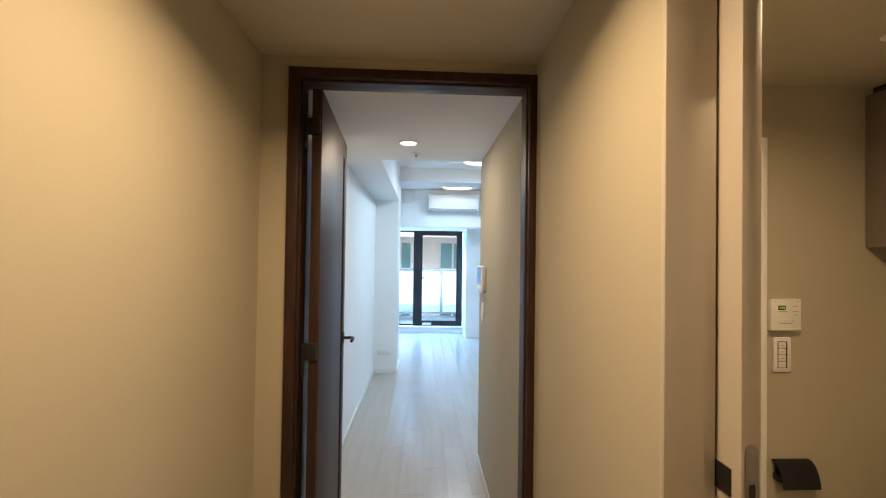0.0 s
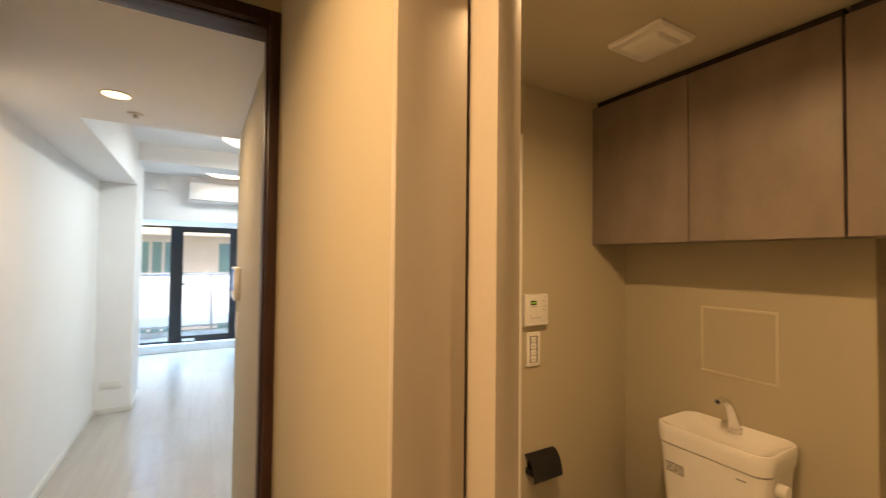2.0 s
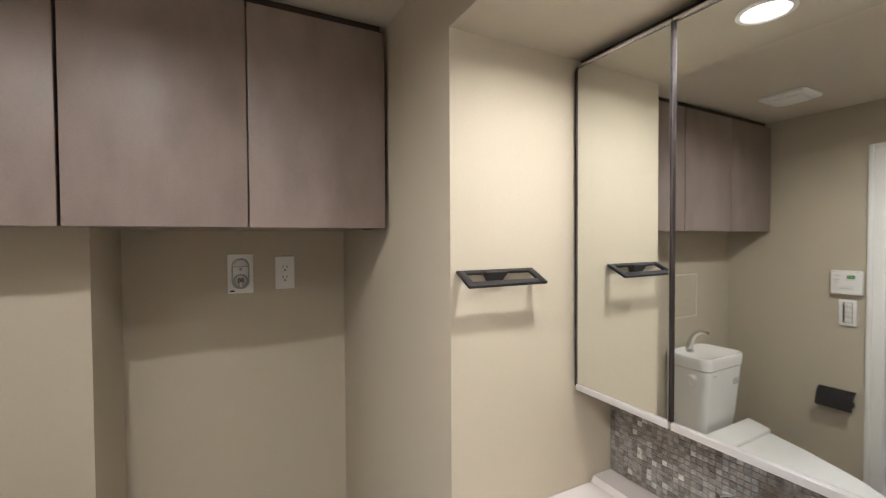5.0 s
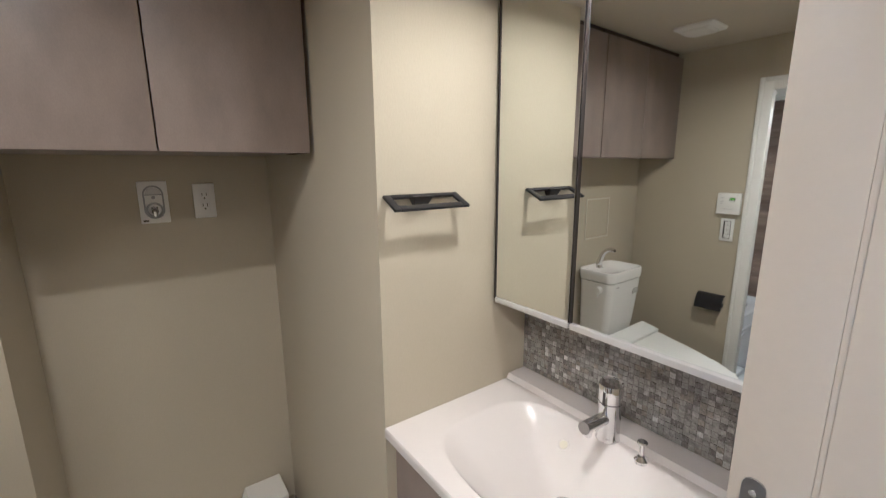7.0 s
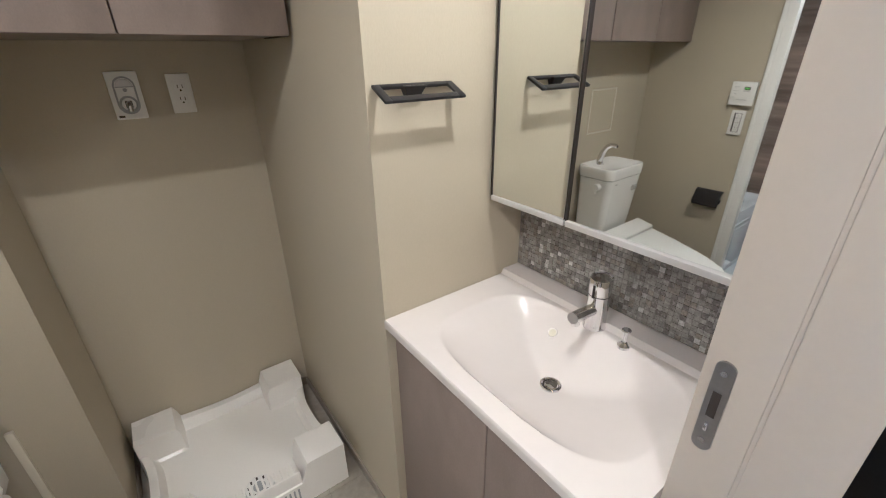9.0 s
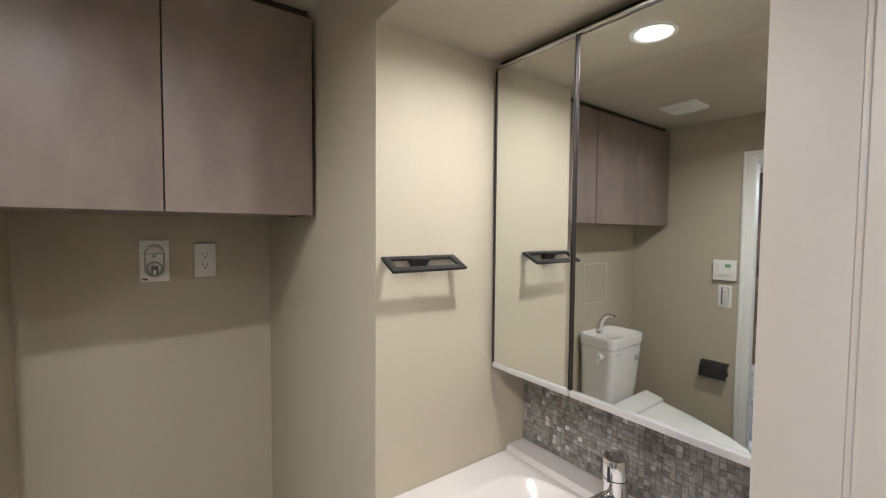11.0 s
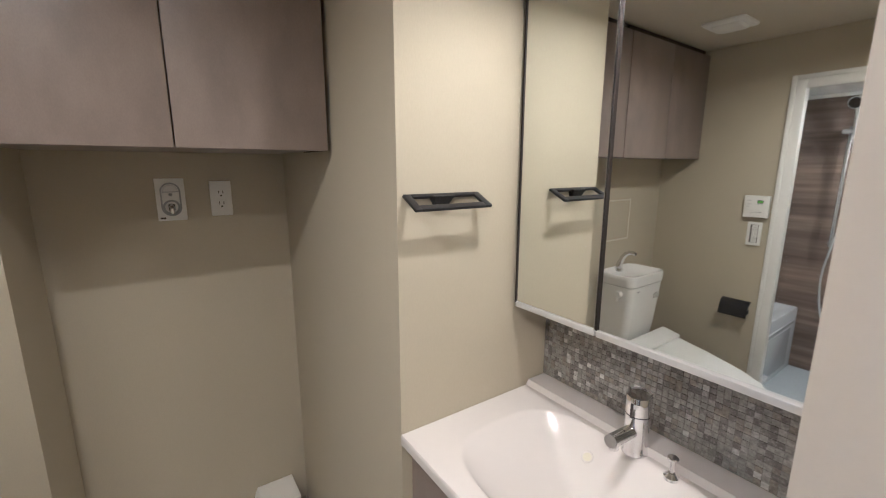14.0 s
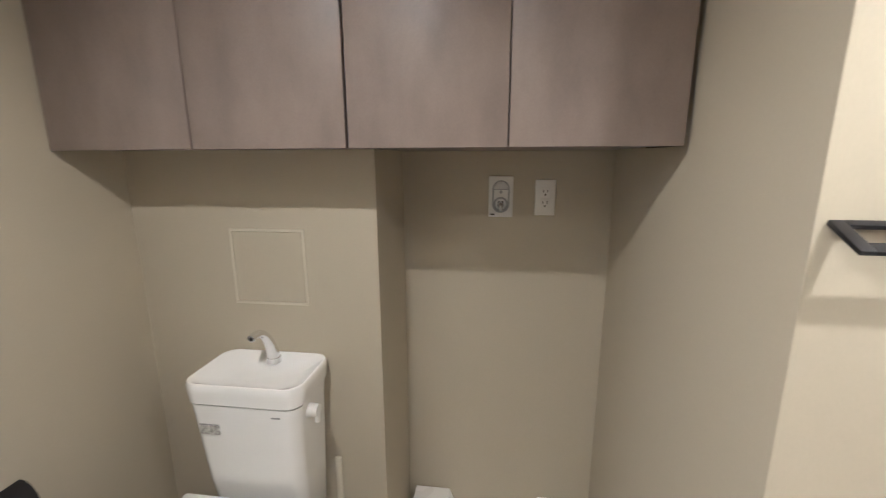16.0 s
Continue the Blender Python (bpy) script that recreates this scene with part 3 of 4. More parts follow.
# ---- toilet ----
TX, TY = 2.066, 1.080
toilet = thing("toilet", (1.75, TY, 0), "white close-coupled toilet with a hand-wash basin on its tank", "toilet")
bm = bmesh.new()
loft(bm, [rrect(TX + o, TY, hx, hy, 0.035, z, 8) for o, hx, hy, z in ((0.029, 0.068, 0.118, 0.405), (0.022, 0.078, 0.134, 0.44), (0.008, 0.090, 0.142, 0.60), (0, 0.0985, 0.150, 0.80), (0, 0.1005, 0.154, 0.842))])
part("tank", bm, PORCELAIN, toilet)
bm = bmesh.new()
loft(bm, [rrect(TX, TY, hx, hy, r, z, 8) for hx, hy, r, z in (
    (0.100, 0.153, 0.038, 0.8435), (0.1045, 0.159, 0.042, 0.848), (0.107, 0.163, 0.045, 0.880), (0.1065, 0.1625, 0.045, 0.896), (0.104, 0.160, 0.043, 0.9015), (0.100, 0.156, 0.041, 0.9025),
    (0.094, 0.149, 0.040, 0.899), (0.083, 0.132, 0.040, 0.890), (0.062, 0.105, 0.040, 0.878), (0.030, 0.06, 0.026, 0.872), (0.006, 0.01, 0.005, 0.870))])
lidp = part("tank_lid", bm, PORCELAIN, toilet, "white tank lid shaped as a hand basin")
part("hand_spout", tube(bmesh.new(), [(2.140, 1.079, 0.888), (2.138, 1.081, 0.916), (2.130, 1.084, 0.948), (2.113, 1.087, 0.976), (2.086, 1.089, 0.992), (2.056, 1.090, 0.990)], 0.01, n=16, radii=[0.0185, 0.0172, 0.0146, 0.0126, 0.0112, 0.0104]), CHROME, lidp, "chrome hand-wash spout")
part("spout_base", bm_cyl((2.140, 1.079, 0.884), (2.140, 1.079, 0.899), 0.022, 0.0195), CHROME, lidp)
part("spout_mouth", bm_cyl((2.0565, 1.090, 0.990), (2.0545, 1.090, 0.9897), 0.006, n=14), DARKGAP, lidp)
kn = part("flush_knob", bm_cyl((2.035, 0.934, 0.805), (2.035, 0.902, 0.805), 0.019, 0.017), PLASTIC, toilet)
part("lever", bm_box(2.029, 2.041, 0.900, 0.914, 0.770, 0.807, bevel=0.004), PLASTIC, kn)
stk = part("sticker", bm_box(1.9662, 1.9692, 1.146, 1.199, 0.758, 0.781), STICKER, toilet, "grey mottled paper notice sticker")
part("print", bm_box(1.9655, 1.9668, 1.146, 1.201, 0.785, 0.788), GREYLINE, stk)
part("maker_mark", bm_box(1.9646, 1.9686, 0.974, 0.998, 0.818, 0.8215), GREYLINE, toilet)
BOWLR = [(1.70, 0.20, 0.118, 0.0), (1.70, 0.205, 0.122, 0.03), (1.73, 0.18, 0.105, 0.15), (1.72, 0.24, 0.14, 0.27), (1.70, 0.275, 0.178, 0.36), (1.70, 0.28, 0.182, 0.395)]


def oval(cx, hx, hy, z, n=40, sq=2.4):
    out = []
    for k in range(n):
        a = 2 * math.pi * k / n
        c, s = math.cos(a), math.sin(a)
        e = 2 / (sq if c < 0 else 4.5)
        out.append((cx + hx * math.copysign(abs(c) ** e, c), TY + hy * math.copysign(abs(s) ** (2 / 2.6), s), z))
    return out


part("bowl", loft(bmesh.new(), [oval(cx, hx, hy, z) for cx, hx, hy, z in BOWLR]), PORCELAIN, toilet)
part("seat", loft(bmesh.new(), [oval(1.69, hx, hy, z) for hx, hy, z in ((0.275, 0.185, 0.397), (0.282, 0.19, 0.402), (0.282, 0.19, 0.416), (0.277, 0.185, 0.42))]), PLASTIC, toilet)


def lid_outline(grow, z):
    """Lid seen from above: square back corners, straight tapering sides, blunt front."""
    pts = [(1.955, -0.176), (1.955, 0.176), (1.945, 0.186), (1.72, 0.192), (1.55, 0.176), (1.46, 0.142), (1.415, 0.085), (1.403, 0.0), (1.415, -0.085), (1.46, -0.142), (1.55, -0.176), (1.72, -0.192), (1.945, -0.186)]
    return [(1.68 + (x - 1.68) * (1 + grow), TY + y * (1 + grow * 1.4), z) for x, y in pts]


bm = loft(bmesh.new(), [lid_outline(g, z) for g, z in ((-0.01, 0.0), (0.0, 0.003), (0.0, 0.016), (-0.012, 0.021), (-0.3, 0.022), (-0.6, 0.022))])
lid_turn = Matrix.Translation((1.96, 0, 0.535)) @ pose(0, 0, 0, 0, -11.0, 0) @ Matrix.Translation((-1.96, 0, 0))
bmesh.ops.transform(bm, matrix=lid_turn, verts=bm.verts)
part("seat_lid", bm, PLASTIC, toilet, "closed white seat lid")
bm = bm_box(1.865, 1.968, TY - 0.187, TY + 0.187, 0.018, 0.044, bevel=0.011)
bmesh.ops.transform(bm, matrix=lid_turn, verts=bm.verts)
part("hinge_cover", bm, PLASTIC, toilet)
part("washer_unit", loft(bmesh.new(), [rrect(1.93, TY, hx, hy, 0.03, z) for hx, hy, z in ((0.06, 0.185, 0.42), (0.062, 0.19, 0.44), (0.058, 0.185, 0.52), (0.045, 0.17, 0.533))]), PLASTIC, toilet)
cv = part("stop_valve", bm_cyl((2.13, 1.300, 0.455), (2.13, 1.300, 0.53), 0.013), PLASTIC, toilet, "white water stop valve")
part("valve_pipe", tube(bmesh.new(), [(PIER, 1.300, 0.45), (2.15, 1.300, 0.45), (2.13, 1.300, 0.46), (2.13, 1.28, 0.50), (2.11, 1.21, 0.49)], 0.008), PLASTIC, cv)
wc = thing("cable_cover", (PIER, 0.915, 0.4), "slim cream cable cover on the wall by the tank", "cable cover")
part("cover", bm_box(PIER - 0.012, PIER, 0.905, 0.924, 0.05, 0.553, bevel=0.003), HATCHRIM, wc)

# ---- washing machine tray ----
tray = thing("washing_machine_tray", (2.21, 0.43, 0), "white raised plastic tray for a washing machine", "drip tray")
T0, T1, U0, U1 = 1.922, 2.500, 0.125, 0.735
bm = bmesh.new()
NX, NY = 60, 64
vv = {}


def sstep(a, b, v):
    v = min(max((v - a) / (b - a), 0), 1)
    return v * v * (3 - 2 * v)


def tray_z(x, y):
    ex, ey = min(x - T0, T1 - x), min(y - U0, U1 - y)
    post = sstep(0.0, 0.022, 0.160 - ey) * sstep(0.0, 0.022, 0.155 - ex)
    midx = 1 - abs((x - (T0 + T1) / 2) / ((T1 - T0) / 2)) ** 2
    midy = 1 - abs((y - (U0 + U1) / 2) / ((U1 - U0) / 2)) ** 2
    rim = max(sstep(0.0, 0.02, 0.035 + 0.012 * midx - ey), sstep(0.0, 0.02, (0.035 if x > 2.2 else 0.02) + 0.014 * midy - ex))
    z = 0.075 + rim * (0.080 - 0.045 * (midx if ey < ex else midy))
    if x < 2.2 and ex < 0.05 and 0.155 < y - U0 < 0.455:
        z = 0.078 + 0.02 * sstep(0.0, 0.015, 0.03 - ex)
    return max(z, 0.178 * post)


for i in range(NX + 1):
    for j in range(NY + 1):
        x, y = T0 + (T1 - T0) * i / NX, U0 + (U1 - U0) * j / NY
        # sides pulled in between the corner blocks
        sy = 0.022 * max(0, 1 - abs((x - (T0 + T1) / 2) / 0.155) ** 3) if abs(x - (T0 + T1) / 2) < 0.155 else 0
        yy = y + (sy if j < NY / 2 else -sy) * abs(j - NY / 2) / (NY / 2)
        vv[i, j] = bm.verts.new((x, yy, tray_z(x, y)))
for i in range(NX):
    for j in range(NY):
        bm.faces.new((vv[i, j], vv[i + 1, j], vv[i + 1, j + 1], vv[i, j + 1]))
ring_ = [vv[i, 0] for i in range(NX)] + [vv[NX, j] for j in range(NY)] + [vv[i, NY] for i in range(NX, 0, -1)] + [vv[0, j] for j in range(NY, 0, -1)]
low_ = [bm.verts.new((v.co.x, v.co.y, 0.0)) for v in ring_]
for k in range(len(ring_)):
    k2 = (k + 1) % len(ring_)
    bm.faces.new((ring_[k], ring_[k2], low_[k2], low_[k]))
part("tray_shell", bm, PANPLASTIC, tray)
grl = part("drain_cover", bm_box(T0 + 0.008, T0 + 0.016, 0.285, 0.575, 0.095, 0.150, bevel=0.003), PANPLASTIC, tray)
for k in range(14):
    y = 0.292 + k * 0.0205
    part("cover_slat", bm_box(T0 + 0.017, T0 + 0.075, y, y + 0.007, 0.128, 0.136, bevel=0.001), PANPLASTIC, grl)
for k in range(11):
    y = 0.30 + k * 0.015
    part("front_slot", bm_box(T0 - 0.0008, T0 + 0.004, y, y + 0.006, 0.035, 0.085), GREYTAP, tray)
trap = part("drain_trap", bm_cyl((T0 + 0.065, 0.41, 0.076), (T0 + 0.065, 0.41, 0.118), 0.05, 0.045, n=28), PLASTIC, tray, "white drain trap with a slotted rim")
for k in range(10):
    a = 2 * math.pi * k / 10
    part("trap_slot", bm_box(T0 + 0.065 + 0.034 * math.cos(a) - 0.006, T0 + 0.065 + 0.034 * math.cos(a) + 0.006, 0.41 + 0.034 * math.sin(a) - 0.003, 0.41 + 0.034 * math.sin(a) + 0.003, 0.1175, 0.1188), DARKGAP, trap)
part("drain_mouth", bm_cyl((T0 + 0.065, 0.41, 0.1175), (T0 + 0.065, 0.41, 0.1195), 0.02, n=20), GREYTAP, trap)

# ---- basin unit ----
vanity = thing("vanity_cabinet", (1.31, -0.17, 0), "taupe vanity cabinet with two plain doors", "cabinet")
bm = bm_box(0.994, 1.622, -0.395, 0.021, 0.07, 0.70)
box(bm, 0.994, 1.622, 0.003, 0.021, 0.70, 0.822)
box(bm, 1.606, 1.622, -0.395, 0.003, 0.70, 0.822)
box(bm, 0.994, 1.010, -0.395, 0.003, 0.70, 0.822)
part("body", bm, TAUPE, vanity)
part("kickboard", bm_box(0.996, 1.620, -0.39, 0.000, 0.0, 0.068), DARKGAP, vanity)
part("door", bm_box(1.2770, 1.620, 0.028, 0.046, 0.075, 0.803, bevel=0.0025), TAUPE, vanity)
part("door", bm_box(0.994, 1.2735, 0.028, 0.046, 0.075, 0.803, bevel=0.0025), TAUPE, vanity)
# near-black strip paints the shadow gap between the doors and the counter
part("top_rail", bm_box(0.994, 1.606, 0.022, 0.034, 0.805, 0.823), DARKGAP, vanity)
part("side_filler", bm_box(1.623, 1.628, 0.0, 0.040, 0.07, 0.822), TAUPE, vanity)

basin = thing("washbasin_counter", (1.31, -0.17, 0.825), "white one-piece washbasin counter with a wide shallow bowl", "washbasin")
CX0, CX1, CY0, CY1 = 0.992, 1.6285, -0.398, 0.066
BCX, BCY, BHX, BHY = 1.291, -0.146, 0.256, 0.170


def smoother(v):
    v = min(max(v, 0.0), 1.0)
    return v * v * v * (v * (v * 6 - 15) + 10)


def basin_z(x, y):
    dx, dy = abs((x - BCX) / BHX), abs((y - BCY) / BHY)
    u = min((dx ** 3.4 + dy ** 3.4) ** (1 / 3.4), 1.0)
    ramp = (0.016 + 0.078 * (1 - min(dx, 1.0) ** 1.35)) * (0.62 + 0.38 * sstep(CY1 - 0.04, BCY - 0.03, y)) * (1 - u ** 5.0)
    back = 0.103 * max(y - (BCY - BHY), 0.0) / 0.150
    h = max(0.016 - abs(ramp - back), 0.0) / 0.016
    return 0.85 - min(ramp, back) + h * h * 0.004 * min(min(ramp, back) / 0.02, 1.0) + 0.014 * sstep(-0.328, -0.336, y)


bm = bmesh.new()
NX, NY = 128, 112
vv = {}
for i in range(NX + 1):
    for j in range(NY + 1):
        x, y = CX0 + (CX1 - CX0) * i / NX, CY0 + (CY1 - CY0) * j / NY
        vv[i, j] = bm.verts.new((x, y, basin_z(x, y)))
for i in range(NX):
    for j in range(NY):
        bm.faces.new((vv[i, j], vv[i + 1, j], vv[i + 1, j + 1], vv[i, j + 1]))
ring_ = [vv[i, 0] for i in range(NX)] + [vv[NX, j] for j in range(NY)] + [vv[i, NY] for i in range(NX, 0, -1)] + [vv[0, j] for j in range(NY, 0, -1)]
prev = ring_
for inset, z in ((0.0025, 0.8465), (0.003, 0.842), (0.003, 0.827), (-0.004, 0.824)):
    low_ = [bm.verts.new((v.co.x, v.co.y + (inset if v.co.y >= CY1 - 1e-6 else 0), z)) for v in ring_]
    for k in range(len(prev)):
        k2 = (k + 1) % len(prev)
        bm.faces.new((prev[k], prev[k2], low_[k2], low_[k]))
    prev = low_
part("counter", bm, BASIN, basin)
dr = part("drain_ring", loft(bmesh.new(), [[(1.291 + r * math.cos(2 * math.pi * k / 32), -0.163 + r * math.sin(2 * math.pi * k / 32), z) for k in range(32)] for r, z in ((0.024, 0.7610), (0.024, 0.7645), (0.021, 0.7655), (0.018, 0.7630))], cap1=False), CHROME, basin, "chrome drain")
part("drain_hole", bm_cyl((1.291, -0.163, 0.7600), (1.291, -0.163, 0.7625), 0.019, n=28), DARKGAP, dr)
part("drain_plug", loft(bmesh.new(), [[(1.288 + r * math.cos(2 * math.pi * k / 28), -0.161 + r * math.sin(2 * math.pi * k / 28), z) for k in range(28)] for r, z in ((0.014, 0.7630), (0.0155, 0.7660), (0.013, 0.7685), (0.004, 0.7695))]), CHROME, dr)
ovf_m = Matrix.Translation((1.374, -0.262, 0.8125)) @ pose(0, 0, 0, -34.5, 0, 0)
bm = loft(bmesh.new(), [[(r * math.cos(2 * math.pi * k / 24), r * math.sin(2 * math.pi * k / 24), z) for k in range(24)] for r, z in ((0.0135, -0.006), (0.0135, 0.001), (0.0125, 0.002), (0.0095, 0.0008))], cap1=False)
bmesh.ops.transform(bm, matrix=ovf_m, verts=bm.verts)
ov = part("overflow_ring", bm, BASIN, basin)
bm = bm_cyl((0, 0, -0.004), (0, 0, 0.0012), 0.0098, n=20)
bmesh.ops.transform(bm, matrix=ovf_m, verts=bm.verts)
part("overflow_hole", bm, HATCHRIM, ov)

FX, FY = 1.303, -0.322
fau = thing("basin_mixer_tap", (FX, FY, 0.85), "chrome single-lever basin mixer tap", "tap")
part("body", loft(bmesh.new(), [[(FX + r * math.cos(2 * math.pi * k / 32), FY + r * math.sin(2 * math.pi * k / 32), z) for k in range(32)] for r, z in ((0.0275, 0.849), (0.0275, 0.853), (0.025, 0.857), (0.025, 0.937))]), CHROME, fau)
part("seam", bm_cyl((FX, FY, 0.937), (FX, FY, 0.9395), 0.0238, n=28), DARKGAP, fau)
hd = part("lever_head", loft(bmesh.new(), [[(FX + r * math.cos(2 * math.pi * k / 32), FY + r * math.sin(2 * math.pi * k / 32), z - 0.10 * r * math.sin(2 * math.pi * k / 32) * s) for k in range(32)] for r, z, s in ((0.025, 0.9395, 0), (0.0256, 0.956, 0.5), (0.026, 0.980, 1), (0.025, 0.982, 1), (0.0215, 0.979, 1))]), CHROME, fau)
part("lever_groove", bm_box(FX - 0.003, FX + 0.003, FY + 0.0236, FY + 0.0268, 0.935, 0.968, bevel=0.001), DARKGAP, hd)
sp = part("spout", bm_cyl((FX, FY + 0.012, 0.902), (FX, FY + 0.092, 0.908), 0.0138, 0.0138, n=28), CHROME, fau)
part("aerator", bm_cyl((FX, FY + 0.080, 0.898), (FX, FY + 0.0795, 0.886), 0.0105, 0.0095, n=20), CHROME, sp)
part("spout_cap", bm_cyl((FX, FY + 0.0915, 0.908), (FX, FY + 0.0935, 0.9082), 0.0132, n=28), STEEL, sp)

pk = thing("plug_knob", (1.218, -0.310, 0.847), "small chrome pop-up plug knob", "plug knob")
part("base", loft(bmesh.new(), [[(1.218 + r * math.cos(2 * math.pi * k / 24), -0.310 + r * math.sin(2 * math.pi * k / 24), z) for k in range(24)] for r, z in ((0.014, 0.844), (0.014, 0.850), (0.010, 0.854), (0.007, 0.857))]), CHROME, pk)
part("stem", bm_cyl((1.218, -0.310, 0.856), (1.218, -0.310, 0.885), 0.0042, 0.0055, n=16), CHROME, pk)
part("cap", loft(bmesh.new(), [[(1.218 + r * math.cos(2 * math.pi * k / 24), -0.310 + r * math.sin(2 * math.pi * k / 24), z) for k in range(24)] for r, z in ((0.006, 0.884), (0.0105, 0.887), (0.0105, 0.890), (0.009, 0.8915))]), CHROME, pk)

# ---- mirror cabinet ----
mc = thing("mirror_cabinet", (1.31, -0.33, 1.1), "wall-hung mirror cabinet with two mirrored doors", "mirror cabinet")
MY = -0.262
part("body", bm_box(0.993, 1.612, -0.398, MY - 0.024, 1.106, 1.846), WHITE_TRIM, mc)
for x0, x1 in ((1.3806, 1.613), (0.993, 1.3764)):
    d = part("door", bm_box(x0 + 0.001, x1 - 0.001, MY - 0.023, MY - 0.0135, 1.104, 1.850), WHITE_TRIM, mc, "mirrored door")
    bm = bm_box(x0 + 0.0025, x1 - 0.0025, MY - 0.007, MY - 0.003, 1.112, 1.849)
    bmesh.ops.transform(bm, matrix=Matrix.Translation((1.379, MY, 0)) @ pose(0, 0, 0, 0, 0, 0.65) @ Matrix.Translation((-1.379, -MY, 0)), verts=bm.verts)
    part("mirror_pane", bm, MIRROR, d, "clear mirror glass")
    part("bottom_rail", bm_box(x0, x1, MY - 0.022, MY + 0.003, 1.097, 1.111, bevel=0.002), GREYHOSE, d)
    part("top_rail", bm_box(x0, x1, MY - 0.022, MY + 0.003, 1.850, 1.856, bevel=0.001), ALU, d)
    part("edge_trim", bm_box(x1 - 0.0012, x1 + 0.0004, MY - 0.022, MY + 0.002, 1.111, 1.850), DARKGAP, d)
    part("edge_trim", bm_box(x0 - 0.0006, x0 + 0.0014, MY - 0.022, MY + 0.002, 1.111, 1.850), ALU, d)
part("gap_strip", bm_box(1.3770, 1.3800, MY - 0.022, MY - 0.003, 1.1, 1.852), DARKGAP, mc)
part("side_filler", bm_box(1.6145, RING, -0.398, MY - 0.012, 1.1, 1.852), DARKGAP, mc, "dark filler strip")
part("top_gap_strip", bm_box(0.993, RING, -0.398, MY - 0.030, 1.857, SOFFIT), DARKGAP, mc, "dark filler strip")

# ---- towel bar ----
tb = thing("towel_bar", (RING, -0.045, 1.37), "black flat rectangular towel bar on the wall", "towel bar")
bm = bmesh.new()
box(bm, -0.059, 0, -0.0975, -0.081, -0.0032, 0.0032, bevel=0.001)
box(bm, -0.059, 0, 0.081, 0.0975, -0.0032, 0.0032, bevel=0.001)
box(bm, -0.059, -0.043, -0.081, 0.081, -0.0032, 0.0032, bevel=0.001)
box(bm, -0.011, 0, -0.081, 0.081, -0.0032, 0.0032, bevel=0.001)
bmesh.ops.transform(bm, matrix=Matrix.Translation((1.628, -0.043, 1.388)) @ pose(0, 0, 0, 0, -27, 0), verts=bm.verts)
part("flat_frame", bm, BLACK, tb)
part("bracket", loft(bmesh.new(), [rrect(RING - d / 2, -0.036, d / 2, w, 0.002, z) for d, w, z in ((0.014, 0.017, 1.3655), (0.018, 0.021, 1.374), (0.024, 0.026, 1.3850), (0.022, 0.025, 1.3865))]), BLACK, tb)

# ---- downlights ----
def downlight(x, y, z, r, where):
    t = thing("downlight", (x, y, z), "round recessed warm white downlight in the " + where, "downlight", "recessed downlights")
    part("trim_ring", loft(bmesh.new(), [[(x + q * math.cos(2 * math.pi * k / 40), y + q * math.sin(2 * math.pi * k / 40), zz) for k in range(40)] for q, zz in ((r + 0.008, z), (r + 0.008, z - 0.003), (r, z - 0.004), (r - 0.003, z - 0.001))], cap1=False), WHITE_TRIM, t)
    d = part("diffuser", bm_cyl((x, y, z - 0.0006), (x, y, z - 0.0022), r - 0.004, n=40), LAMPGLOW, t, "glowing diffuser")
    d.visible_shadow = False


downlight(VAN_LIGHT[0], VAN_LIGHT[1], SOFFIT, 0.040, "lowered ceiling above the basin")
downlight(WASH_LIGHT[0], WASH_LIGHT[1], WCEIL, 0.05, "washroom ceiling")
downlight(HALL_LIGHT[0], HALL_LIGHT[1], HCEIL, 0.05, "hall ceiling")
downlight(LIV_LIGHT[0], LIV_LIGHT[1], LOWC, 0.05, "corridor ceiling")

# ---- bathroom behind the doorway ----
setting("floor_bath", [(0.99, 2.6, NORTH + 0.07, 2.80, -0.02, 0.004)], BATHFLOOR, "pale blue-grey bathroom floor pan")
setting("wall_bath_north", [(0.99, 2.6, 2.75, 2.82, 0.0, 2.0)], BATHWOOD, "glossy brown wood-grain bathroom wall panel")
setting("wall_bath_west", [(0.988, 1.0, NORTH + 0.07, 2.75, 0.0, 2.0)], BATHWHITE, "white bathroom wall panel")
setting("wall_bath_east", [(2.55, 2.6, NORTH + 0.07, 2.75, 0.0, 2.0)], BATHWHITE, "white bathroom wall panel")
setting("wall_bath_south", [(1.60, 2.55, NORTH + 0.0705, NORTH + 0.08, 0.0, 2.0), (1.0, 1.60, NORTH + 0.086, NORTH + 0.09, 1.85, 2.0)], BATHWHITE, "white bathroom wall panel")
setting("ceiling_bath", [(1.0, 2.55, NORTH + 0.08, 2.75, 1.915, 2.0)], BATHWHITE, "white bathroom ceiling panel")
setting("trim_bath", [(1.0, 2.55, 2.742, 2.75, 1.895, 1.915)], WHITE_TRIM, "white ceiling moulding")
tub = thing("bathtub", (2.13, 2.15, 0), "pale grey built-in bathtub with an oval hollow", "bathtub")
bm = bmesh.new()
cx, cy, hx, hy = 2.135, 2.155, 0.413, 0.592
loft(bm, [rrect(cx, cy, *q, n=6) for q in ((hx, hy, 0.01, 0.004), (hx, hy, 0.01, 0.445), (hx - 0.004, hy - 0.004, 0.012, 0.455), (hx - 0.07, hy - 0.09, 0.2, 0.456), (hx - 0.078, hy - 0.098, 0.2, 0.45))], cap1=False)
part("shell", bm, TUB, tub)
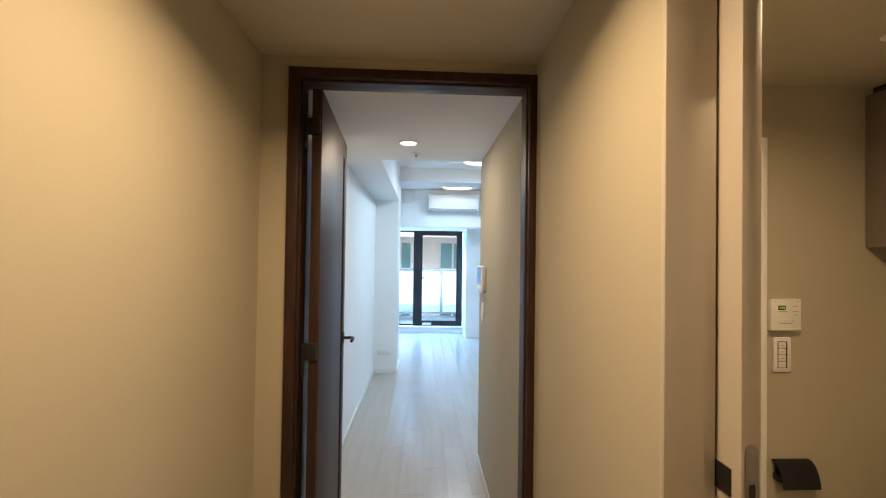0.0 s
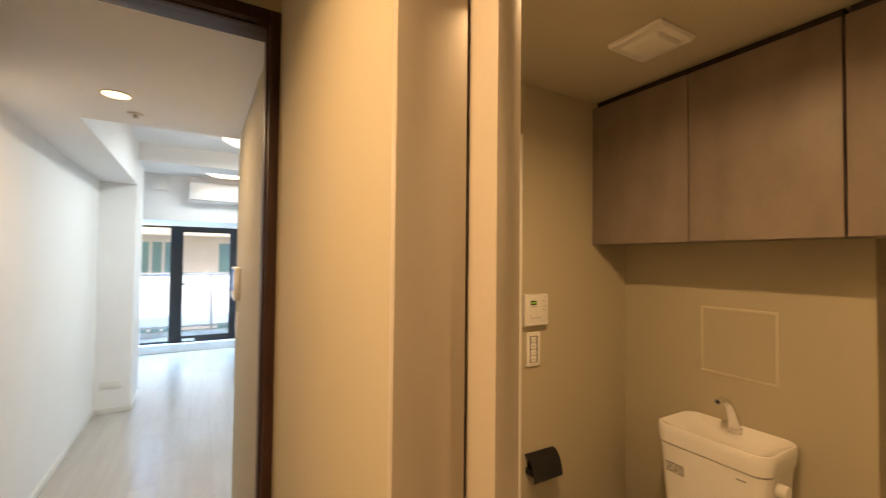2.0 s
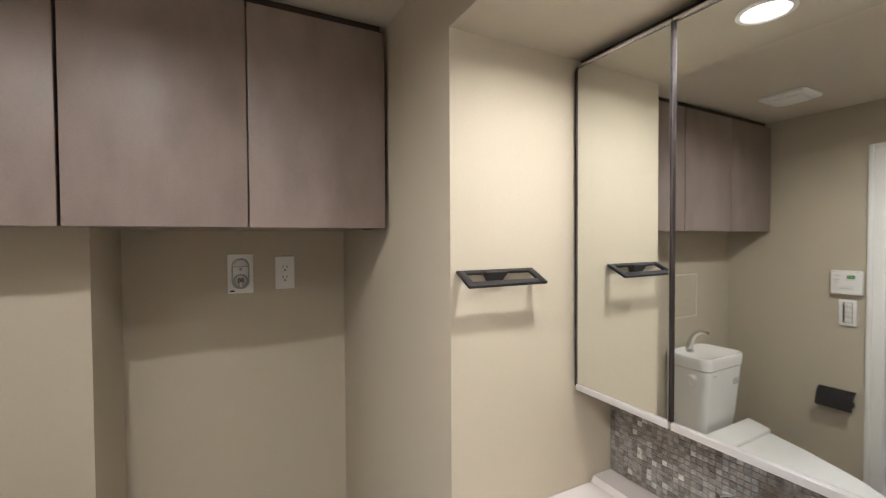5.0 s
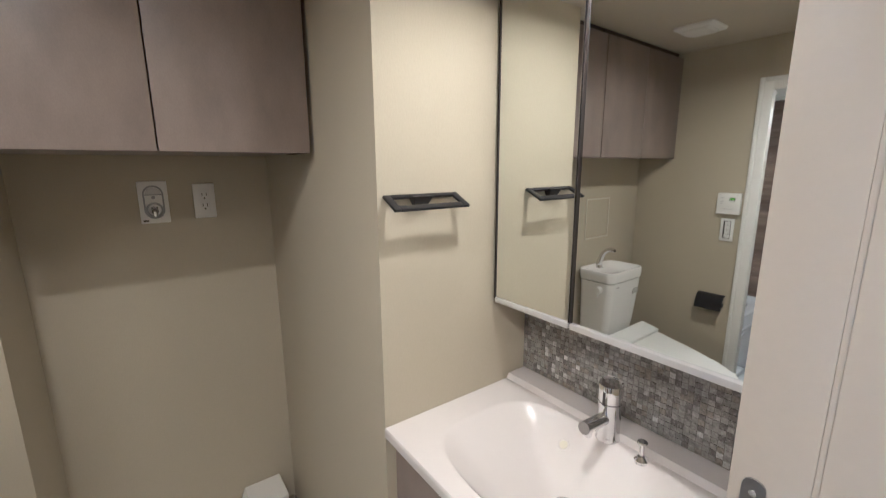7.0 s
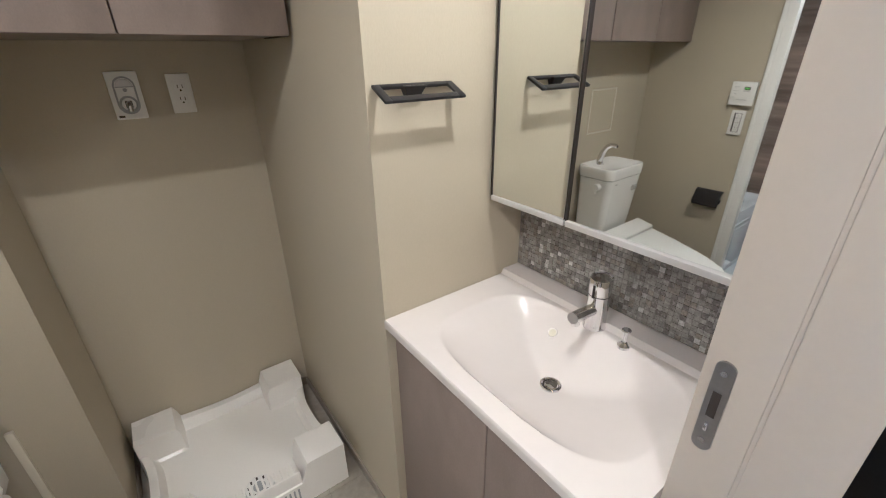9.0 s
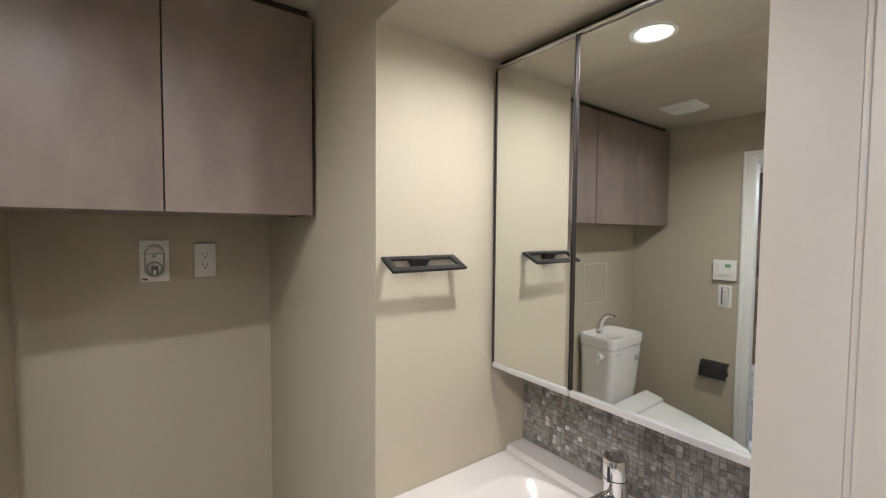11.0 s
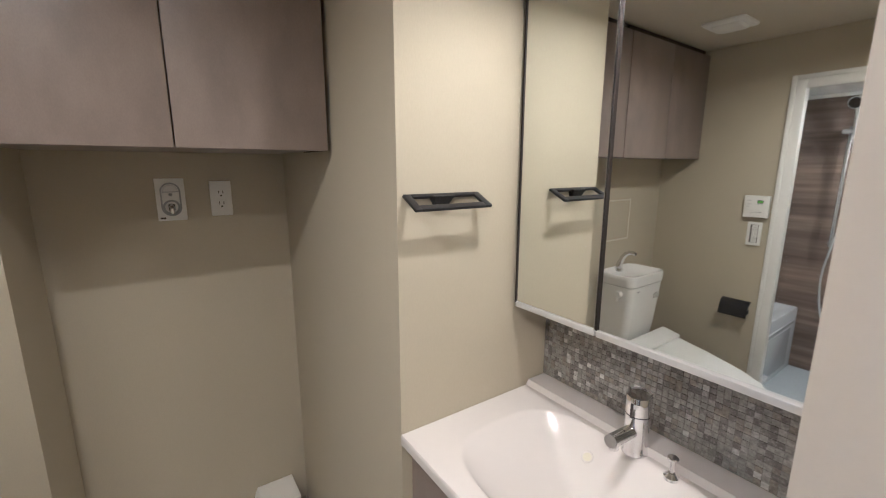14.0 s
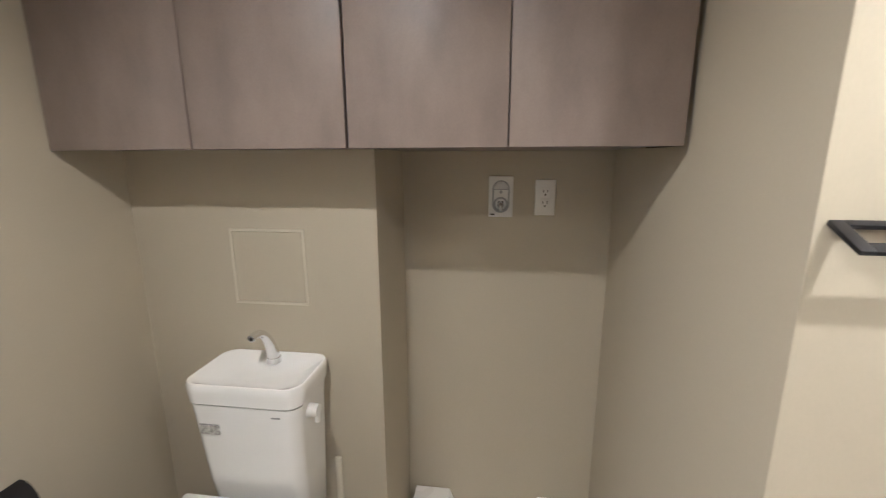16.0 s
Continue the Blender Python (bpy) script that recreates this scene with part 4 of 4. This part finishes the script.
part("hollow", loft(bmesh.new(), [rrect(cx, cy, *q, n=6) for q in ((hx - 0.078, hy - 0.098, 0.2, 0.45), (hx - 0.10, hy - 0.13, 0.2, 0.25), (hx - 0.14, hy - 0.19, 0.16, 0.10))], cap0=False), TUB_SHADED, tub)
part("apron_shelf", bm_box(1.64, 1.722, 1.80, 2.02, 0.15, 0.175, bevel=0.012), TUB, tub)
part("apron_panel", bm_box(1.716, 1.7225, 1.70, 2.62, 0.05, 0.335, bevel=0.004), TUB, tub)
part("apron_ledge", bm_box(1.712, 1.722, 1.66, 2.66, 0.36, 0.375, bevel=0.003), TUB, tub)
sh = thing("shower_set", (1.64, 2.72, 1.3), "chrome shower slide bar with a hand shower and hose", "shower")
part("slide_bar", bm_cyl((1.606, 2.705, 0.92), (1.606, 2.705, 1.70), 0.0115), CHROME, sh)
for z in (0.94, 1.68):
    part("bar_bracket", bm_box(1.591, 1.621, 2.70, 2.75, z - 0.018, z + 0.018, bevel=0.006), CHROME, sh)
part("holder", bm_box(1.556, 1.646, 2.672, 2.715, 1.655, 1.682, bevel=0.008), GREYHOSE, sh)
hsh = part("hand_shower", tube(bmesh.new(), [(1.583, 2.675, 1.62), (1.583, 2.672, 1.70), (1.583, 2.660, 1.80), (1.589, 2.640, 1.84)], 0.013, radii=[0.011, 0.013, 0.015, 0.02]), PLASTIC, sh)
part("spray_head", bm_cyl((1.589, 2.648, 1.845), (1.594, 2.612, 1.835), 0.034, 0.038, n=24), PLASTIC, hsh)
part("spray_face", bm_cyl((1.594, 2.611, 1.8345), (1.5944, 2.608, 1.834), 0.033, n=24), DARKGAP, hsh, "dark spray face")
part("hose", tube(bmesh.new(), [(1.583, 2.676, 1.63), (1.572, 2.69, 1.40), (1.572, 2.69, 1.10), (1.62, 2.69, 0.70), (1.56, 2.68, 0.38), (1.40, 2.69, 0.30), (1.27, 2.72, 0.55)], 0.0062, n=10), GREYHOSE, sh, "silver shower hose")
tapb = part("shower_tap", bm_cyl((1.16, 2.70, 0.60), (1.38, 2.70, 0.60), 0.022), CHROME, sh)
part("tap_handle", bm_cyl((1.13, 2.70, 0.60), (1.16, 2.70, 0.60), 0.026), CHROME, tapb)
hk = thing("wall_hook", (1.915, 2.745, 1.733), "small white plastic hook on the bathroom wall", "hook")
part("hook_body", bm_box(1.898, 1.934, 2.722, 2.75, 1.718, 1.748, bevel=0.008), PLASTIC, hk)
dome = thing("ceiling_hatch", (1.36, 2.2, 1.915), "round white hatch in the bathroom ceiling", "hatch")
part("disc", loft(bmesh.new(), [[(1.36 + q * math.cos(2 * math.pi * k / 48), 2.2 + q * math.sin(2 * math.pi * k / 48), zz) for k in range(48)] for q, zz in ((0.225, 1.915), (0.225, 1.909), (0.219, 1.905))]), BATHWHITE, dome)
part("catch", bm_box(1.555, 1.575, 2.28, 2.31, 1.898, 1.906, bevel=0.002), PLASTIC, dome)
# made-up glowing fixture out of view, apart from the bathroom's area light
bl = thing("unseen_bathroom_lamp", (1.1, 1.70, 1.915), "added round glowing bathroom ceiling lamp, out of view", "ceiling lamp")
part("shade", loft(bmesh.new(), [[(1.10 + q * math.cos(2 * math.pi * k / 32), 1.70 + q * math.sin(2 * math.pi * k / 32), zz) for k in range(32)] for q, zz in ((0.07, 1.915), (0.07, 1.89), (0.06, 1.88), (0.02, 1.876))]), LAMPGLOW, bl).visible_shadow = False
dg = thing("bathroom_dryer_grille", (2.0, 2.3, 1.915), "white slotted bathroom dryer grille in the ceiling", "vent")
part("cover", bm_box(1.80, 2.20, 2.1, 2.5, 1.902, 1.915, bevel=0.004), PLASTIC, dg)
for k in range(4):
    part("slat", bm_box(1.84, 2.16, 2.38 + k * 0.024, 2.392 + k * 0.024, 1.897, 1.903), WHITE_TRIM, dg)

# ---- corridor and living room ----
sd = thing("smoke_detector", (0.379, 2.83, LOWC), "small round ceiling smoke detector", "smoke detector")
part("base", bm_cyl((0.379, 2.83, LOWC), (0.379, 2.83, LOWC - 0.006), 0.032, 0.030, n=24), PLASTIC, sd)
part("sensor", bm_cyl((0.379, 2.83, LOWC - 0.006), (0.379, 2.83, LOWC - 0.022), 0.014, 0.010, n=20), CHROME, sd)
ic = thing("intercom_panel", (HE, 2.87, 1.28), "white intercom panel with a blue filmed screen", "intercom")
part("body", bm_box(HE - 0.028, HE, 2.755, 2.985, 1.20, 1.37, bevel=0.006), PLASTIC, ic)
part("screen", bm_box(HE - 0.0295, HE - 0.0275, 2.80, 2.975, 1.245, 1.36), BLUE, ic, "screen under blue protective film")
ls = thing("light_switch", (HE, 2.85, 1.07), "white wall switch plate in the corridor", "light switch")
part("plate", bm_box(HE - 0.010, HE, 2.815, 2.885, 1.008, 1.128, bevel=0.002), PLASTIC, ls)
part("rocker", bm_box(HE - 0.013, HE - 0.009, 2.832, 2.868, 1.03, 1.106, bevel=0.001), PLASTIC, ls)
cs = thing("wall_socket", (0.02, 5.19, 0.25), "white low wall socket on the column", "socket")
part("plate", bm_box(-0.10, 0.06, 5.192, 5.2, 0.225, 0.295, bevel=0.002), PLASTIC, cs)
part("insert", bm_box(-0.06, 0.02, 5.1905, 5.1925, 0.245, 0.275), WHITE_TRIM, cs)
ac = thing("air_conditioner", (1.1, 6.8, 2.37), "white wall-mounted air conditioner on the beam", "air conditioner")
bm = bmesh.new()
prof = [(6.9, 2.46), (6.72, 2.455), (6.69, 2.44), (6.675, 2.38), (6.68, 2.27), (6.71, 2.215), (6.80, 2.195), (6.9, 2.20)]
va = [[bm.verts.new((x, y, z - 0.045)) for y, z in prof] for x in (0.51, 1.31)]
for j in range(len(prof)):
    k = (j + 1) % len(prof)
    bm.faces.new((va[0][j], va[0][k], va[1][k], va[1][j]))
bm.faces.new(va[0][::-1])
bm.faces.new(va[1])
bmesh.ops.bevel(bm, geom=list(bm.edges), offset=0.006, segments=2, affect="EDGES", clamp_overlap=True)
part("casing", bm, PLASTIC, ac)
part("louvre", bm_box(0.535, 1.285, 6.69, 6.715, 2.163, 2.175, bevel=0.002), GREYTAP, ac, "grey air louvre")
vb = thing("wall_vent", (0.19, 6.86, 2.4), "square white wall ventilator", "vent")
part("cover", bm_box(0.105, 0.275, 6.85, 6.9, 2.29, 2.47, bevel=0.006), PLASTIC, vb)
part("base", bm_box(0.10, 0.28, 6.885, 6.9, 2.285, 2.475), WHITE_TRIM, vb)
for x, y in ((1.045, 4.4), (0.92, 6.1)):
    cl = thing("ceiling_light", (x, y, LIVC), "round white glowing flush ceiling light", "ceiling light", "living room ceiling lights")
    part("base", bm_cyl((x, y, LIVC), (x, y, LIVC - 0.02), 0.24, n=48), WHITE_TRIM, cl)
    s = part("shade", loft(bmesh.new(), [[(x + q * math.cos(2 * math.pi * k / 48), y + q * math.sin(2 * math.pi * k / 48), LIVC - zz) for k in range(48)] for q, zz in ((0.24, 0.02), (0.25, 0.03), (0.24, 0.06), (0.2, 0.085), (0.1, 0.1), (0.01, 0.102))]), LAMPWHITE, cl, "glowing domed shade")
    s.visible_shadow = False

# balcony window
win = thing("window_1", (0.52, 7.85, 0.1), "black-framed sliding balcony window", "window")
tagged(win, kind="structure")
for x0, x1, y in ((HW + 0.01, 0.40, 7.90), (0.263, 1.17, 7.85)):
    l, r_ = (0.06, 0.05) if x0 < 0 else (0.165, 0.11)
    sash = part("sash", bm_box(x0, x0 + (0.02 if x0 < 0 else l), y - 0.02, y + 0.02, 0.125, 1.885, bevel=0.002), BLACK, win, "black aluminium sash")
    part("stile", bm_box(x1 - r_, x1, y - 0.02, y + 0.02, 0.125, 1.885, bevel=0.002), BLACK, sash)
    part("top_rail", bm_box(x0, x1, y - 0.018, y + 0.018, 1.80 if x0 > 0 else 1.86, 1.885), BLACK, sash)
    part("bottom_rail", bm_box(x0, x1, y - 0.018, y + 0.018, 0.125, 0.22 if x0 > 0 else 0.15), BLACK, sash)
    pane = part("pane", bm_box(x0 + 0.01, x1 - 0.01, y - 0.003, y + 0.003, 0.14, 1.87), GLASS, sash)
    pane.visible_shadow = False
part("sticker", bm_box(0.44, 0.60, 7.826, 7.8295, 0.145, 0.185), PLASTIC, win, "small white paper sticker")
part("latch", bm_box(0.425, 0.475, 7.80, 7.83, 1.0, 1.02, bevel=0.003), BLACK, win)
part("sill", bm_box(HW, 1.19, 7.76, 7.83, 0.10, 0.122, bevel=0.003), WHITE_TRIM, win)

# balcony and the building across
setting("balcony_floor", [(-1.5, 4, 8.0, 9.3, -0.15, 0.02)], CONCRETE, "grey concrete balcony floor")
rail = thing("balcony_railing", (1, 9.2, 0), "balcony railing with frosted panels and a slim top rail", "railing")
part("top_rail", bm_box(-1.5, 4, 9.17, 9.22, 1.10, 1.135, bevel=0.005), GREYTAP, rail)
part("bottom_rail", bm_box(-1.5, 4, 9.18, 9.21, 0.16, 0.19), GREYTAP, rail)
part("kerb", bm_box(-1.5, 4, 9.1, 9.3, 0.02, 0.10), CONCRETE, rail)
for x in (-0.55, 0.83, 2.2):
    part("post", bm_box(x, x + 0.04, 9.15, 9.19, 0.1, 1.10, bevel=0.004), GREYTAP, rail)
for x0, x1 in ((-1.48, -0.55), (-0.51, 0.83), (0.87, 2.2), (2.24, 3.9)):
    part("panel", bm_box(x0 + 0.01, x1 - 0.01, 9.195, 9.203, 0.20, 1.09), FROST, rail, "frosted white panel")
bld = thing("apartment_building", (2, 22, -12), "white apartment building across the street", "building")
bm = bmesh.new()
part("wall", bm_box(-14, 20, 22.3, 30, -12, 4.6), FACADE, bld)
part("roof", bm_box(-14.3, 20.3, 22.0, 30.3, 4.6, 4.9), CONCRETE, bld)
for fl in range(-4, 2):
    z = 0.7 + fl * 2.9
    part("balcony", bm_box(-14, 20, 21.2, 22.3, z - 1.25, z - 0.45), FACADE, bld)
    rl = part("balustrade", bm_box(-14, 20, 21.2, 21.26, z + 0.02, z + 0.07), GREYTAP, bld)
    for k in range(60):
        part("baluster", bm_box(-9 + k * 0.36, -8.93 + k * 0.36, 21.21, 21.25, z - 0.45, z + 0.02), GREYTAP, rl)
    for k in range(6):
        x = -8.42 + k * 3.6
        wv = part("window", bm_box(x - 1.05, x + 1.05, 22.2, 22.32, z - 0.4, z + 1.42), FACADE, bld)
        for q0, q1 in ((-1.0, -0.42), (-0.30, -0.06), (0.06, 0.40), (0.52, 1.0)):
            part("pane", bm_box(x + q0, x + q1, 22.17, 22.21, z - 0.35, z + 1.36), TEAL, wv, "teal window pane")
setting("ground", [(-400, 400, 9.6, 800, -12.2, -12.0)], CONCRETE, "grey street far below")

# ---- pieces: mosaic, floor boards, floor tiles ----
rng = random.Random(4)
wall_m = tagged(new("mosaic_panel", mesh_of("mosaic_panel", bm_box(WW + 0.004, RING - 0.001, SOUTH, SOUTH + 0.004, 0.866, 1.102), GROUT, smooth=False)), "small grey shell mosaic tiles above the basin", "", "", "structure")
PITCH = 0.0128
small = []
for sx, sz in ((1, 1), (2, 1), (1, 2)):
    for mi, m_ in enumerate(SHELLS):
        w, h = sx * PITCH - 0.0008, sz * PITCH - 0.0008
        small.append(((sx, sz), mi, mesh_of("tile", bm_box(-w / 2, w / 2, 0, 0.0014, -h / 2, h / 2, bevel=0.0006, segs=1), m_)))
cols, rows_n = int((RING - WW - 0.008) / PITCH), int(0.234 / PITCH)
used = set()
made = 0
rest = bmesh.new()
spots = [(i, j) for i in range(cols) for j in range(rows_n)]
for i, j in spots:
    if (i, j) in used:
        continue
    sx, sz = 1, 1
    q = rng.random()
    if q < 0.03 and i + 1 < cols and (i + 1, j) not in used:
        sx = 2
    elif q < 0.06 and j + 1 < rows_n and (i, j + 1) not in used:
        sz = 2
    for a in range(sx):
        for b in range(sz):
            used.add((i + a, j + b))
    mi = rng.choices(range(5), (0.35, 0.20, 0.25, 0.15, 0.05))[0]
    x = RING - 0.004 - (i + sx / 2) * PITCH + rng.uniform(-0.0004, 0.0004)
    z = 0.868 + (j + sz / 2) * PITCH + rng.uniform(-0.0004, 0.0004)
    dy = SOUTH + 0.0042 + rng.uniform(0, 0.0008)
    if made < 300 and 0.15 < (RING - x) < 0.52:
        ob = new("tile", [me for s_, m2, me in small if s_ == (sx, sz) and m2 == mi][0])
        ob.parent = wall_m
        ob.matrix_basis = Matrix.Translation((x, dy, z)) @ pose(0, 0, 0, rng.uniform(-1, 1), rng.uniform(-1, 1), rng.uniform(-1.2, 1.2))
        made += 1
    else:
        w, h = sx * PITCH - 0.0008, sz * PITCH - 0.0008
        n0 = len(rest.faces)
        box(rest, x - w / 2, x + w / 2, dy, dy + 0.0014, z - h / 2, z + h / 2)
        rest.faces.ensure_lookup_table()
        for f in rest.faces[n0:]:
            f.material_index = mi
me = bpy.data.meshes.new("tile_field")
rest.to_mesh(me)
rest.free()
for m_ in SHELLS:
    me.materials.append(m_)
rest_ob = new("tile_field", me)
rest_ob.parent = wall_m
tagged(rest_ob, "small grey shell mosaic tiles", kind="stuff")

floor_ob = bpy.data.objects["floor"]
board = mesh_of("floor_board", bm_box(-0.0748, 0.0748, -0.4555, 0.4555, -0.012, 0, bevel=0.0003, segs=1), OAK)
for i in range(23):
    x = HW + 0.075 + i * 0.15
    if x > 3.2:
        break
    for j in range(11):
        y = -0.25 + j * 0.912 + (0.304 * (i % 3)) - 0.3
        if y > 8.2 or (x > HE + 0.08 and y < LIV_END + 0.3):
            continue
        # boards end at the entrance step
        low, high = max(y - 0.4555, -0.70), y + 0.4555
        if high - low < 0.02:
            continue
        ob = new("floor_board", board)
        ob.parent = floor_ob
        ob.location = (x, (low + high) / 2, 0)
        ob.scale = (1, (high - low) / 0.911, 1)
tile = mesh_of("floor_tile", bm_box(-0.1515, 0.1515, -0.1515, 0.1515, -0.012, 0, bevel=0.0008, segs=1), VINYL)
for i in range(6):
    for j in range(7):
        x, y = 0.99 + 0.152 + i * 0.304, -0.40 + 0.152 + j * 0.304
        if y > 1.45 or x > 2.55:
            continue
        ob = new("floor_tile", tile)
        ob.parent = floor_ob
        ob.location = (x, y, 0)
